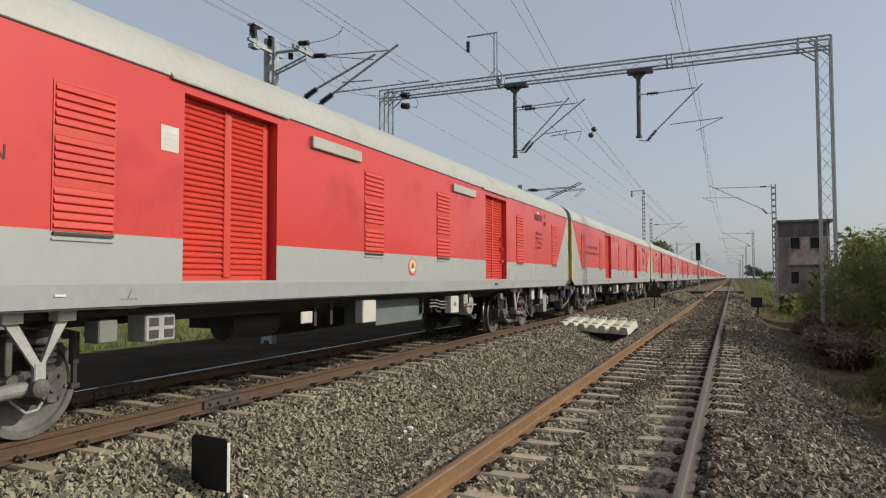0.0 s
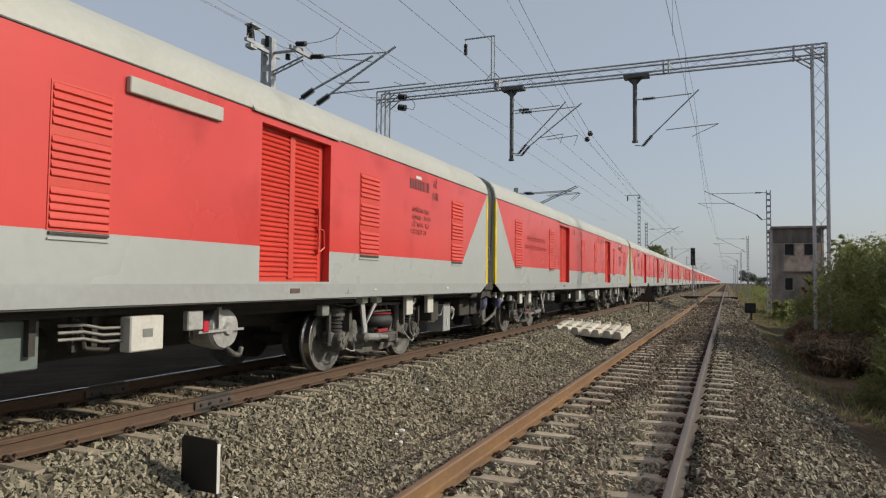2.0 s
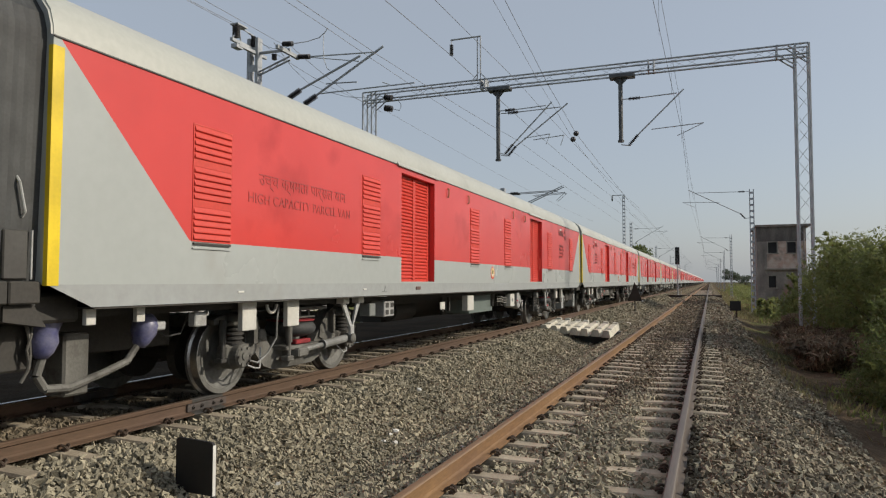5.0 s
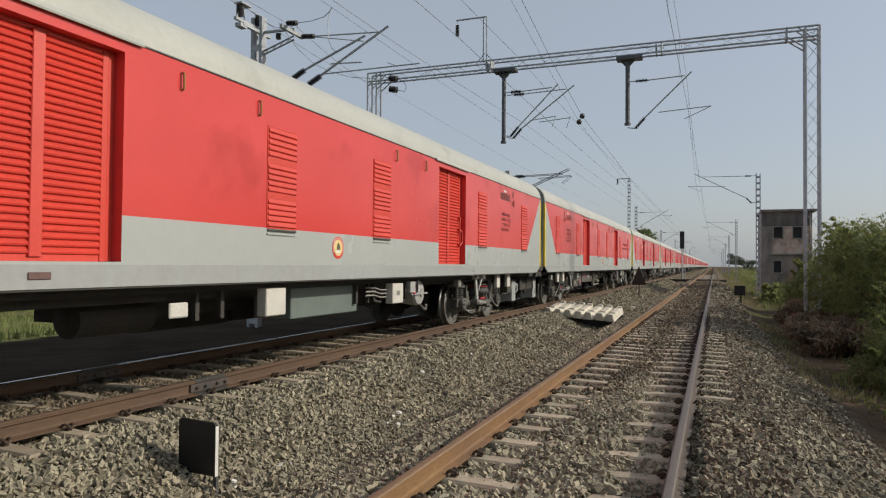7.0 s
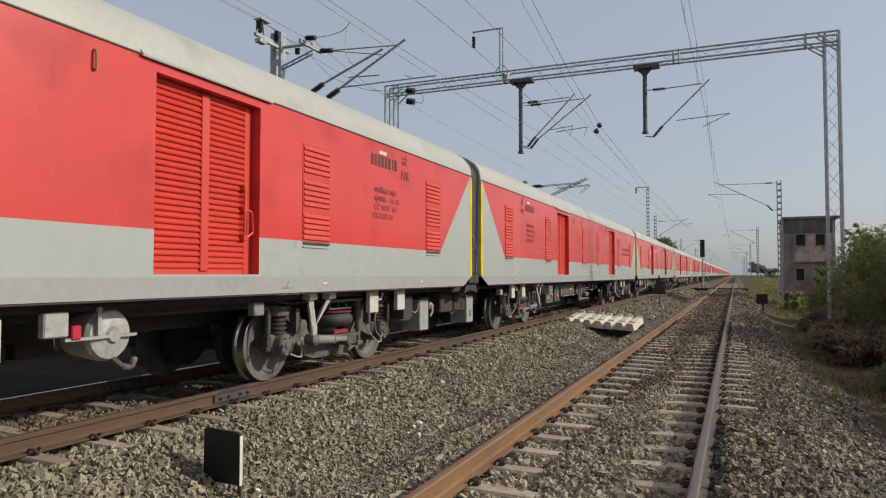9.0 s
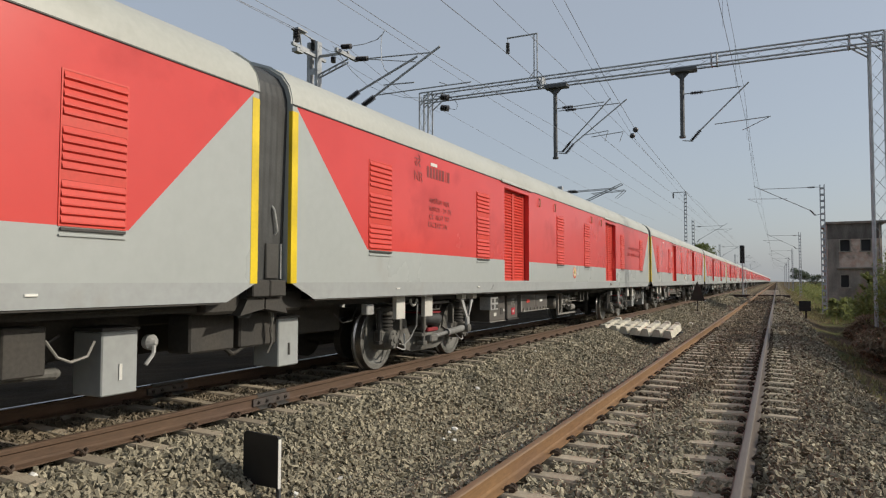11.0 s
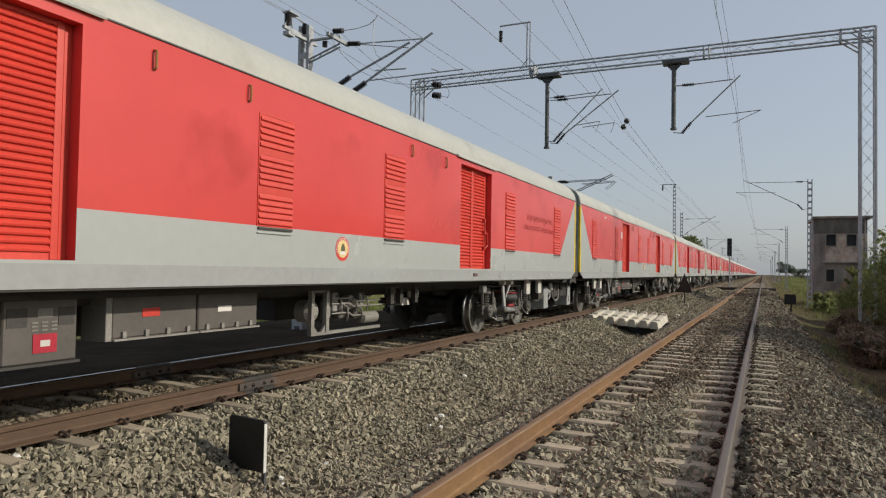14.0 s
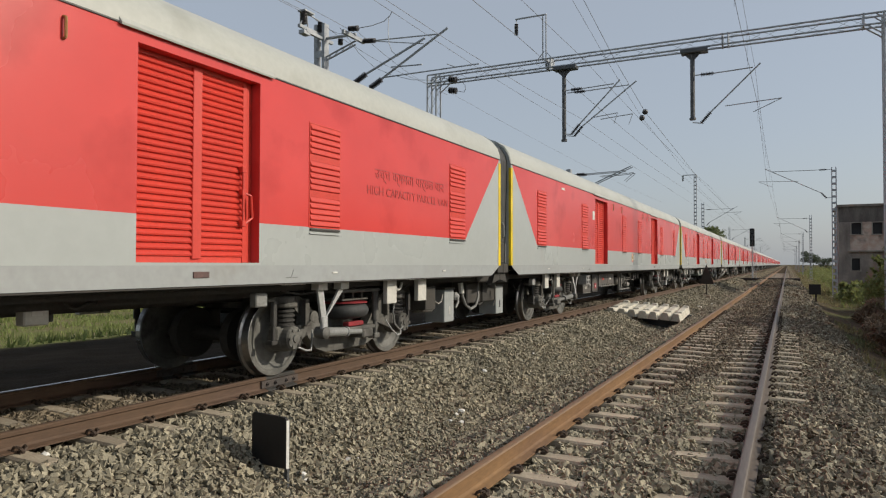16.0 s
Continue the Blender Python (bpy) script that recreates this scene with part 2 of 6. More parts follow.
def ground_material():
    """Ballast near the tracks, brown soil and dry grass beyond them, the train's shade painted in."""
    m = bpy.data.materials.new("ballast_and_soil")
    m.use_nodes = True
    n, l = m.node_tree.nodes, m.node_tree.links
    b = n["Principled BSDF"]
    b.inputs["Roughness"].default_value = 0.95
    b.inputs["Specular IOR Level"].default_value = 0.03
    pos = n.new("ShaderNodeNewGeometry").outputs["Position"]

    def noisy(s, d=5.0):
        t = n.new("ShaderNodeTexNoise")
        t.inputs["Scale"].default_value, t.inputs["Detail"].default_value = s, d
        l.new(pos, t.inputs["Vector"])
        return t.outputs["Fac"]

    def blend(fac, a, c):
        x = n.new("ShaderNodeMixRGB")
        for key, v in (("Fac", fac), ("Color1", a), ("Color2", c)):
            if isinstance(v, tuple):
                x.inputs[key].default_value = (*v, 1)
            else:
                l.new(v, x.inputs[key])
        return x.outputs[0]

    def remap(v, a, c, lo=0.0, hi=1.0):
        r = n.new("ShaderNodeMapRange")
        for i, q in enumerate((a, c, lo, hi)):
            r.inputs[i + 1].default_value = q
        l.new(v, r.inputs[0])
        return r.outputs[0]
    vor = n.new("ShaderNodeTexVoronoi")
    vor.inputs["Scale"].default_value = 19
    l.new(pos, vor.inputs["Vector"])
    tone = n.new("ShaderNodeSeparateXYZ")
    l.new(vor.outputs["Color"], tone.inputs[0])
    stones = blend(tone.outputs[0], (0.09, 0.08, 0.058), (0.29, 0.255, 0.18))
    # near-black cell rims put the shade between stones into the colour
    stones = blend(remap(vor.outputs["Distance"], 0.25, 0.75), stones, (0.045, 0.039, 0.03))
    stones = blend(remap(noisy(0.5), 0.42, 0.62, 0.0, 0.5), stones, (0.20, 0.155, 0.11))
    soil = blend(remap(noisy(0.7), 0.35, 0.65), (0.12, 0.085, 0.057), (0.075, 0.057, 0.042))
    soil = blend(remap(noisy(0.25), 0.48, 0.62), soil, (0.085, 0.09, 0.038))
    # near-black colour stands in for the shade under and behind the train
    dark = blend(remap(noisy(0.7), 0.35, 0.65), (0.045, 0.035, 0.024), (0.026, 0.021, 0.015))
    soil = blend(remap(noisy(6.0), 0.5, 0.7, 0.0, 0.6), soil, (0.17, 0.13, 0.085))
    xyz = n.new("ShaderNodeSeparateXYZ")
    l.new(pos, xyz.inputs[0])
    wob = n.new("ShaderNodeMath")
    wob.operation = "MULTIPLY_ADD"
    l.new(noisy(0.8), wob.inputs[0])
    wob.inputs[1].default_value = 1.6
    l.new(xyz.outputs[0], wob.inputs[2])
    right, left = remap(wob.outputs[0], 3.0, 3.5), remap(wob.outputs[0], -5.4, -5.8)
    field = blend(remap(noisy(0.5), 0.35, 0.6), (0.15, 0.17, 0.055), (0.19, 0.165, 0.085))
    meadow = remap(wob.outputs[0], -12.6, -13.4)
    inner = n.new("ShaderNodeMath")
    inner.operation = "ABSOLUTE"
    l.new(xyz.outputs[0], inner.inputs[0])
    away = remap(xyz.outputs[1], 9.0, 14.0)
    darkened = n.new("ShaderNodeMath")
    darkened.operation = "MULTIPLY"
    l.new(remap(inner.outputs[0], 0.85, 0.7), darkened.inputs[0])
    l.new(away, darkened.inputs[1])
    stones = blend(darkened.outputs[0], stones, (0.075, 0.058, 0.04))
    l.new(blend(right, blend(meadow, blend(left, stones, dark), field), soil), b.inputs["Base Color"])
    bp = n.new("ShaderNodeBump")
    bp.inputs["Strength"].default_value, bp.inputs["Distance"].default_value = 0.9, 0.03
    l.new(vor.outputs["Distance"], bp.inputs["Height"])
    bp.invert = True
    l.new(bp.outputs[0], b.inputs["Normal"])
    return m


GROUND = ground_material()


# ---- mesh helpers ----
def part(name, bm, material, parent=None, label="", smooth=False):
    """Links a bmesh as one mesh object, under parent if there is one."""
    me = bpy.data.meshes.new(name)
    bm.to_mesh(me)
    bm.free()
    for one in material if isinstance(material, (list, tuple)) else [material]:
        me.materials.append(one)
    if smooth:
        for p in me.polygons:
            p.use_smooth = True
    ob = new(name, me)
    ob.parent = parent
    if label:
        ob["label"] = label
    return ob


def again(name, ob, parent, at=(0, 0, 0), flip=False):
    """A further piece on the same mesh."""
    o = new(name, ob.data)
    o.parent = parent
    o.matrix_basis = pose(*at, 0, 0, 180 if flip else 0)
    if "label" in ob:
        o["label"] = ob["label"]
    return o


def thing(name, label, category, at=(0, 0, 0), group="", kind=""):
    ob = new(name)
    ob.location = at
    return tagged(ob, label, category, group, kind)


def box(bm, x0, x1, y0, y1, z0, z1, bevel=0.0, mi=0):
    r = bmesh.ops.create_cube(bm, size=1)
    for v in r["verts"]:
        v.co = Vector(((x0 + x1) / 2 + v.co.x * (x1 - x0), (y0 + y1) / 2 + v.co.y * (y1 - y0), (z0 + z1) / 2 + v.co.z * (z1 - z0)))
    faces = list({f for v in r["verts"] for f in v.link_faces})
    for f in faces:
        f.material_index = mi
    if bevel:
        bmesh.ops.bevel(bm, geom=list({e for f in faces for e in f.edges}), offset=bevel, segments=1, affect="EDGES", profile=0.5)
    return bm


def tube(bm, p, q, r, n=8, mi=0, r2=None):
    """A round bar from p to q."""
    p, q = Vector(p), Vector(q)
    d = (q - p).normalized()
    a = d.orthogonal().normalized()
    c = d.cross(a)
    rings = [[bm.verts.new(e + (a * math.cos(k * 2 * math.pi / n) + c * math.sin(k * 2 * math.pi / n)) * rad) for k in range(n)] for e, rad in ((p, r), (q, r if r2 is None else r2))]
    for k in range(n):
        bm.faces.new((rings[0][k], rings[0][(k + 1) % n], rings[1][(k + 1) % n], rings[1][k])).material_index = mi
    bm.faces.new(rings[0][::-1]).material_index = mi
    bm.faces.new(rings[1]).material_index = mi
    return bm


def chain(bm, pts, r, n=6, mi=0):
    for p, q in zip(pts, pts[1:]):
        tube(bm, p, q, r, n, mi)
    return bm


def lathe(bm, origin, axis, profile, n=24, mi=0, bands=None):
    """Rings (distance along the axis, radius) turned round the axis from origin."""
    o, d = Vector(origin), Vector(axis).normalized()
    a = d.orthogonal().normalized()
    c = d.cross(a)
    rings = [[bm.verts.new(o + d * h + (a * math.cos(k * 2 * math.pi / n) + c * math.sin(k * 2 * math.pi / n)) * r) for k in range(n)] for h, r in profile]
    for j, (u, w) in enumerate(zip(rings, rings[1:])):
        for k in range(n):
            bm.faces.new((u[k], u[(k + 1) % n], w[(k + 1) % n], w[k])).material_index = bands[j] if bands else mi
    bm.faces.new(rings[0][::-1]).material_index = mi
    bm.faces.new(rings[-1]).material_index = mi
    return bm


def prism(bm, outline, axis, a, b, mi=0):
    """A flat outline pushed from a to b along x or y (outline in the other two axes)."""
    def at(u, w, h):
        return (h, u, w) if axis == "x" else (u, h, w)
    lo, hi = [bm.verts.new(at(u, w, a)) for u, w in outline], [bm.verts.new(at(u, w, b)) for u, w in outline]
    k = len(outline)
    for i in range(k):
        bm.faces.new((lo[i], lo[(i + 1) % k], hi[(i + 1) % k], hi[i])).material_index = mi
    bm.faces.new(lo[::-1]).material_index = mi
    bm.faces.new(hi).material_index = mi
    bmesh.ops.recalc_face_normals(bm, faces=bm.faces[:])
    return bm


def insulator(bm, p, q, r=0.07, sheds=8, mi=0):
    """A ribbed porcelain insulator from p to q."""
    p, q = Vector(p), Vector(q)
    ln = (q - p).length
    prof = [(0, r * 0.4)]
    for k in range(sheds):
        h = ln * (k + 0.2) / sheds
        prof += [(h, r * 0.45), (h + ln * 0.25 / sheds, r), (h + ln * 0.45 / sheds, r), (h + ln * 0.6 / sheds, r * 0.45)]
    prof.append((ln, r * 0.4))
    return lathe(bm, p, q - p, prof, 10, mi)


def raw_mesh(name, verts, faces, material, parent=None):
    """A mesh of many small pieces from numpy arrays of equal faces."""
    me = bpy.data.meshes.new(name)
    k = faces.shape[1]
    me.vertices.add(len(verts))
    me.vertices.foreach_set("co", verts.astype(np.float32).ravel())
    me.loops.add(faces.size)
    me.loops.foreach_set("vertex_index", faces.astype(np.int32).ravel())
    me.polygons.add(len(faces))
    me.polygons.foreach_set("loop_start", np.arange(0, faces.size, k, dtype=np.int32))
    me.update(calc_edges=True)
    me.polygons.foreach_set("use_smooth", np.zeros(len(faces), dtype=bool))
    me.materials.append(material)
    ob = new(name, me)
    ob.parent = parent
    return ob


# ---- ground: one sheet, with the two ballast beds and the cess between them ----
TX, TZ = -5.25, 0.14          # the occupied track: its centre line and rail level (the clear track is at 0, 0)
PROFILE_X = [-3000, -60, -18, -13.5, -9.0, -7.9, -6.7, -3.8, -3.5, -2.8, -2.4, -2.0, -1.5, 1.45, 1.75, 2.4, 3.3, 6, 60, 3000]
PROFILE_Z = [-1.6, -1.3, -0.8, -0.25, -0.20, -0.14, -0.105, -0.105, -0.19, -0.55, -0.61, -0.49, -0.245, -0.228, -0.24, -0.50, -0.80, -0.95, -1.2, -1.6]


def ground_z(x, y):
    """Height of the ground; a heap of ballast hides the sleeper ends close by."""
    z = np.interp(x, PROFILE_X, PROFILE_Z)
    heap = np.clip((9.0 - y) / 1.5, 0, 1) * np.clip((x - 0.95) / 0.15, 0, 1) * np.clip((2.9 - x) / 1.2, 0, 1) * 0.13
    bump = 0.02 * np.sin(x * 3.1 + y * 1.7) * np.sin(y * 2.3 - x * 1.1) + 0.015 * np.sin(x * 7.3 + 1.3) * np.sin(y * 6.1)
    calm = np.where((np.abs(x) < 1.45) | (np.abs(x - TX) < 1.45), 0.35, 1.0)
    middle = 0.055 * np.clip((0.36 + 0.07 * np.sin(y * 5.1 + x) - np.abs(x + 0.07 * np.sin(y * 2.3))) / 0.12, 0, 1) * np.clip((13.0 - y) / 4.5, 0.15, 1)
    shoulder = 0.045 * np.clip((-0.98 - x) / 0.1, 0, 1) * np.clip((x + 1.75) / 0.3, 0, 1)
    return z + heap + middle + shoulder + bump * calm * np.clip(40 / (np.abs(y) + 1), 0, 1)


def build_ground():
    xs = np.concatenate([-np.geomspace(3000, 12, 22), np.arange(-11.5, 6.5, 0.13), np.geomspace(7, 3000, 24)])
    ys = np.concatenate([[-600, -200, -80, -40, -20, -10, -5, -2], np.arange(0, 22, 0.16), np.arange(22, 60, 0.6), np.arange(60, 220, 5), np.geomspace(230, 4500, 22)])
    gx, gy = np.meshgrid(xs, ys)
    v = np.stack([gx, gy, ground_z(gx, gy)], -1).reshape(-1, 3)
    w, h = len(xs), len(ys)
    i = (np.arange(h - 1)[:, None] * w + np.arange(w - 1)[None]).ravel()
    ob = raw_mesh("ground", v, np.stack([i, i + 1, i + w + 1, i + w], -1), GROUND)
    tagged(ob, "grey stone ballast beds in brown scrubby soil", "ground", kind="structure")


build_ground()


# ---- the two tracks ----
RAIL_LINE = [(-0.075, -0.172), (0.075, -0.172), (0.075, -0.160), (0.022, -0.143), (0.011, -0.125), (0.011, -0.052), (0.034, -0.040), (0.036, -0.012), (0.027, -0.002), (0.012, 0.0), (-0.012, 0.0), (-0.027, -0.002), (-0.036, -0.012), (-0.034, -0.040), (-0.011, -0.052), (-0.011, -0.125), (-0.022, -0.143), (-0.075, -0.160)]
SPACING = 0.62


def rail_mesh(y0, y1, rust, top):
    bm = bmesh.new()
    k = len(RAIL_LINE)
    cuts = [y0, 0, 5, 10, 20, 40, 80, 160, 320, y1]
    rings = [[bm.verts.new((x, y, z)) for x, z in RAIL_LINE] for y in cuts]
    for a, b in zip(rings, rings[1:]):
        for i in range(k):
            f = bm.faces.new((a[i], b[i], b[(i + 1) % k], a[(i + 1) % k]))
            f.material_index = 1 if 7 <= i <= 11 else 0
    bmesh.ops.recalc_face_normals(bm, faces=bm.faces[:])
    return bm, [rust, top]


SEATED = ((-1.375, -0.150, 0.07), (-1.16, -0.150, 0.075), (-1.13, -0.195, 0.085), (-0.66, -0.195, 0.085), (-0.63, -0.155, 0.08), (-0.35, -0.175, 0.08), (0.35, -0.175, 0.08), (0.63, -0.155, 0.08), (0.66, -0.195, 0.085), (1.13, -0.195, 0.085), (1.16, -0.150, 0.075), (1.375, -0.150, 0.07))


def sleeper_bm(form=None):
    """A prestressed concrete sleeper: sloping sides, high rail seats, a lower waist."""
    bm = bmesh.new()
    rings = []
    for x, top, half in form or ((-1.375, -0.190, 0.075), (-0.87, -0.172, 0.085), (-0.5, -0.178, 0.085), (0, -0.196, 0.08), (0.5, -0.178, 0.085), (0.87, -0.172, 0.085), (1.375, -0.190, 0.075)):
        rings.append([bm.verts.new(p) for p in ((x, -half - 0.045, -0.38), (x, -half - 0.008, top - 0.02), (x, -half + 0.01, top), (x, half - 0.01, top), (x, half + 0.008, top - 0.02), (x, half + 0.045, -0.38))])
    for a, b in zip(rings, rings[1:]):
        for i in range(5):
            bm.faces.new((a[i], a[i + 1], b[i + 1], b[i]))
    bm.faces.new(rings[0]), bm.faces.new(rings[-1][::-1])
    bmesh.ops.recalc_face_normals(bm, faces=bm.faces[:])
    return bm


def clip_bm():
    """A bent spring clip gripping the rail foot."""
    bm = bmesh.new()
    chain(bm, [(0.062, -0.04, -0.158), (0.078, -0.042, -0.128), (0.105, -0.035, -0.113), (0.135, -0.02, -0.125), (0.148, 0.0, -0.155)], 0.012, 5)
    chain(bm, [(0.148, 0.0, -0.155), (0.135, 0.03, -0.13), (0.10, 0.042, -0.12), (0.068, 0.035, -0.155)], 0.012, 5)
    box(bm, 0.09, 0.135, -0.02, 0.02, -0.178, -0.15)
    return bm


def build_track(name, label, x, z, rust, tops, phase, count):
    t = thing(name, label, "railway track", (x, 0, z), kind="structure")
    for side, top in zip((-0.8715, 0.8715), tops):
        r = part("rail", *rail_mesh(-60, 900, DULL if side > 0 and x == 0 else rust, top), t)
        r.location = (side, 0, 0)
    first = part("sleeper", sleeper_bm(), SLEEPER, t)
    clip = part("rail_clip", clip_bm(), CLIP, first)
    clip.location = (0.8715, 0, 0)
    jit = random.Random(5)
    for k in range(count):
        y = phase + SPACING * k
        s = first if k == 0 else again("sleeper", first, t)
        s.location = (jit.uniform(-0.02, 0.02), y + jit.uniform(-0.015, 0.015), jit.uniform(-0.012, 0.004))
        s.rotation_euler = (0, 0, jit.uniform(-0.008, 0.008))
        if k < 58:
            for side, flip in ((0.8715, False), (0.8715, True), (-0.8715, False), (-0.8715, True)):
                if k == 0 and side > 0 and not flip:
                    continue
                again("rail_clip", clip, s, (side, 0, 0), flip)
    return t


track_clear = build_track("track_1", "clear track of rusty rails on half-buried concrete sleepers", 0, 0, RUST, (RUST_HEAD, RAILTOP), -0.2 - 16 * SPACING, 246)
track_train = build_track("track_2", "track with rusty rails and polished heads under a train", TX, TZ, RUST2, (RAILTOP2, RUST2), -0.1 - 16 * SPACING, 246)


def fishplate(parent, side, y):
    bm = bmesh.new()
    for s in (-1, 1):
        box(bm, s * 0.024 - 0.012, s * 0.024 + 0.012, y - 0.33, y + 0.33, -0.135, -0.048, 0.004)
        for d in (-0.24, -0.1, 0.1, 0.24):
            lathe(bm, (s * 0.034, y + d, -0.09), (s, 0, 0), [(0, 0.022), (0.018, 0.022), (0.018, 0.012), (0.035, 0.012)], 6)
    p = part("fishplate", bm, PLATE, parent, "dark steel joint plate with four bolts")
    p.location = (side, 0, 0)
    bm = bmesh.new()
    prism(bm, [(u * 1.06, w * 1.01 + 0.003) for u, w in RAIL_LINE], "y", y - 0.26, y + 0.26)
    q = part("joint_sleeve", bm, BOX_DARK, parent, "black oily sleeve round the rail joint")
    q.location = (side, 0, 0)


fishplate(track_train, 0.8715, 6.18)
fishplate(track_train, -0.8715, 6.18)


def build_ballast():
    """Loose crushed stones over both beds, thick close by and thinner further off."""
    rng = np.random.default_rng(7)
    ico = np.array([(i, j, k) for i in (-1, 1) for j in (-1, 1) for k in (-1, 1)], float) * 0.72
    tri = np.array([(0, 1, 3), (0, 3, 2), (4, 6, 7), (4, 7, 5), (0, 4, 5), (0, 5, 1), (2, 3, 7), (2, 7, 6), (0, 2, 6), (0, 6, 4), (1, 5, 7), (1, 7, 3)])
    spots = []
    for x0, x1, y0, y1, per in ((-7.2, 3.1, -6.0, 1.6, 70), (-6.5, 3.1, 1.6, 8.0, 1150), (-6.5, 3.0, 8.0, 15.0, 720), (-6.4, 2.6, 15.0, 24.0, 300), (-4.3, 0.9, 15.0, 24.0, 330), (-6.4, 2.5, 24, 40, 125), (-4.3, 0.9, 24, 40, 170), (-6.6, 2.5, 40, 90, 40)):
        k = int((x1 - x0) * (y1 - y0) * per)
        spots.append(np.stack([rng.uniform(x0, x1, k), rng.uniform(y0, y1, k)], -1))
    p = np.concatenate(spots)
    x, y = p[:, 0], p[:, 1]
    keep = np.ones(len(x), bool)
    for cx, phase in ((0, -0.2), (TX, -0.1)):
        for s in (-0.8715, 0.8715):
            keep &= np.abs(x - cx - s) > 0.085
        off = np.abs((y - phase + SPACING / 2) % SPACING - SPACING / 2)
        lx = x - cx
        over = (off < 0.085) & (np.abs(lx) < 1.36)
        patch = np.sin(lx * 4.3 + y * 1.9) + np.sin(y * 3.7 - lx * 2.2 + cx)
        cover = np.where(np.abs(lx) < 0.27, 0.85, 0.08) + 0.45 * (patch > 0.5)
        cover = np.where(y > 18, np.maximum(cover, 0.35 + 0.3 * (patch > -0.3)), cover)
        if cx == 0:
            cover = np.where((np.abs(lx) < 0.30) & (y < 10.5), 0.97, cover)
            cover = np.where((lx < -0.95), 0.88, cover)
            cover = np.where((lx > 0.95) & (y < 8.8), 1.0, cover)
        keep &= ~(over & (rng.uniform(size=len(x)) > cover))
    keep &= ~((x > 2.35) & (rng.uniform(size=len(x)) > 0.55))
    x, y = x[keep], y[keep]
    k = len(x)
    size = rng.uniform(0.020, 0.039, k) * np.where(y > 15, 1.25, 1.0) * np.where(y > 24, 1.3, 1.0) * np.where(y > 40, 1.5, 1.0) * np.where(y < 1.6, 1.5, 1.0)
    size *= np.where((x > -2.45) & (x < -1.75), 0.78, 1.0)
    bed = ground_z(x, y)
    inside = (np.abs(x) < 1.3) | (np.abs(x - TX) < 1.3)
    z = bed + rng.uniform(-0.55, 1.0, k) * size + np.where(inside, 0.002, 0)
    q = rng.normal(size=(k, 4))
    q /= np.linalg.norm(q, axis=1, keepdims=True)
    a, b, c, d = q.T
    rot = np.stack([1 - 2 * (c * c + d * d), 2 * (b * c - a * d), 2 * (b * d + a * c), 2 * (b * c + a * d), 1 - 2 * (b * b + d * d), 2 * (c * d - a * b), 2 * (b * d - a * c), 2 * (c * d + a * b), 1 - 2 * (b * b + c * c)], -1).reshape(k, 3, 3)
    shape = ico[None] * rng.uniform(0.45, 1.22, (k, 8, 3)) * np.stack([rng.uniform(0.9, 1.7, k), rng.uniform(0.7, 1.2, k), rng.uniform(0.28, 0.62, k)], -1)[:, None]
    v = np.einsum("kij,kpj->kpi", rot, shape) * size[:, None, None] + np.stack([x, y, z], -1)[:, None]
    # oily inside the clear track, train shade painted on track two, mixed in right
    darkened = ((np.abs(x) < 0.86) & (y + np.sin(x * 5 + y) > 9.5)) | ((x < TX + 0.8) & (x > TX - 3.5)) | ((x > 0.95) & (rng.uniform(size=k) < 0.6))
    for some, material, label in ((~darkened, STONE, "loose crushed grey-brown ballast stones"), (darkened, STONE_DARK, "dark ballast stones, oil-stained between the clear rails, darkened for shade under the train")):
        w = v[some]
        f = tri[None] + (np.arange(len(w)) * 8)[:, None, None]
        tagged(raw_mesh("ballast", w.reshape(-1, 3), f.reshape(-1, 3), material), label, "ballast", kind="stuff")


build_ballast()


def pale_stone(x, y, r, seed):
    bm = bmesh.new()
    bmesh.ops.create_icosphere(bm, subdivisions=1, radius=r)
    rg = random.Random(seed)
    for v in bm.verts:
        v.co *= rg.uniform(0.7, 1.2)
        v.co.z *= 0.6
    ob = part("pale_stone", bm, WHITE)
    ob.location = (x, y, float(ground_z(np.array(x), np.array(y))) + r * 0.7)
    ob.rotation_euler = (rg.uniform(-0.3, 0.3), rg.uniform(-0.3, 0.3), rg.uniform(0, 6))
    tagged(ob, "pale whitish stone lying on the ballast", "stone", "pale stones on the ballast")


# ---- the parcel train ----
NEAR, HALF, PITCH = 1.62, 11.65, 23.84       # side wall, half length of a coach body, coach to coach
TOP = [(1.62, 3.30), (1.615, 3.38), (1.575, 3.515), (1.48, 3.645), (1.30, 3.762), (1.0, 3.868), (0.6, 3.945), (0.2, 3.985)]
SECTION = TOP + [(-x, z) for x, z in reversed(TOP)]
DOORS = (-4.39, 4.39)
LOUVRES = (-9.78, -6.22, -1.31, 1.31, 6.22, 9.78)


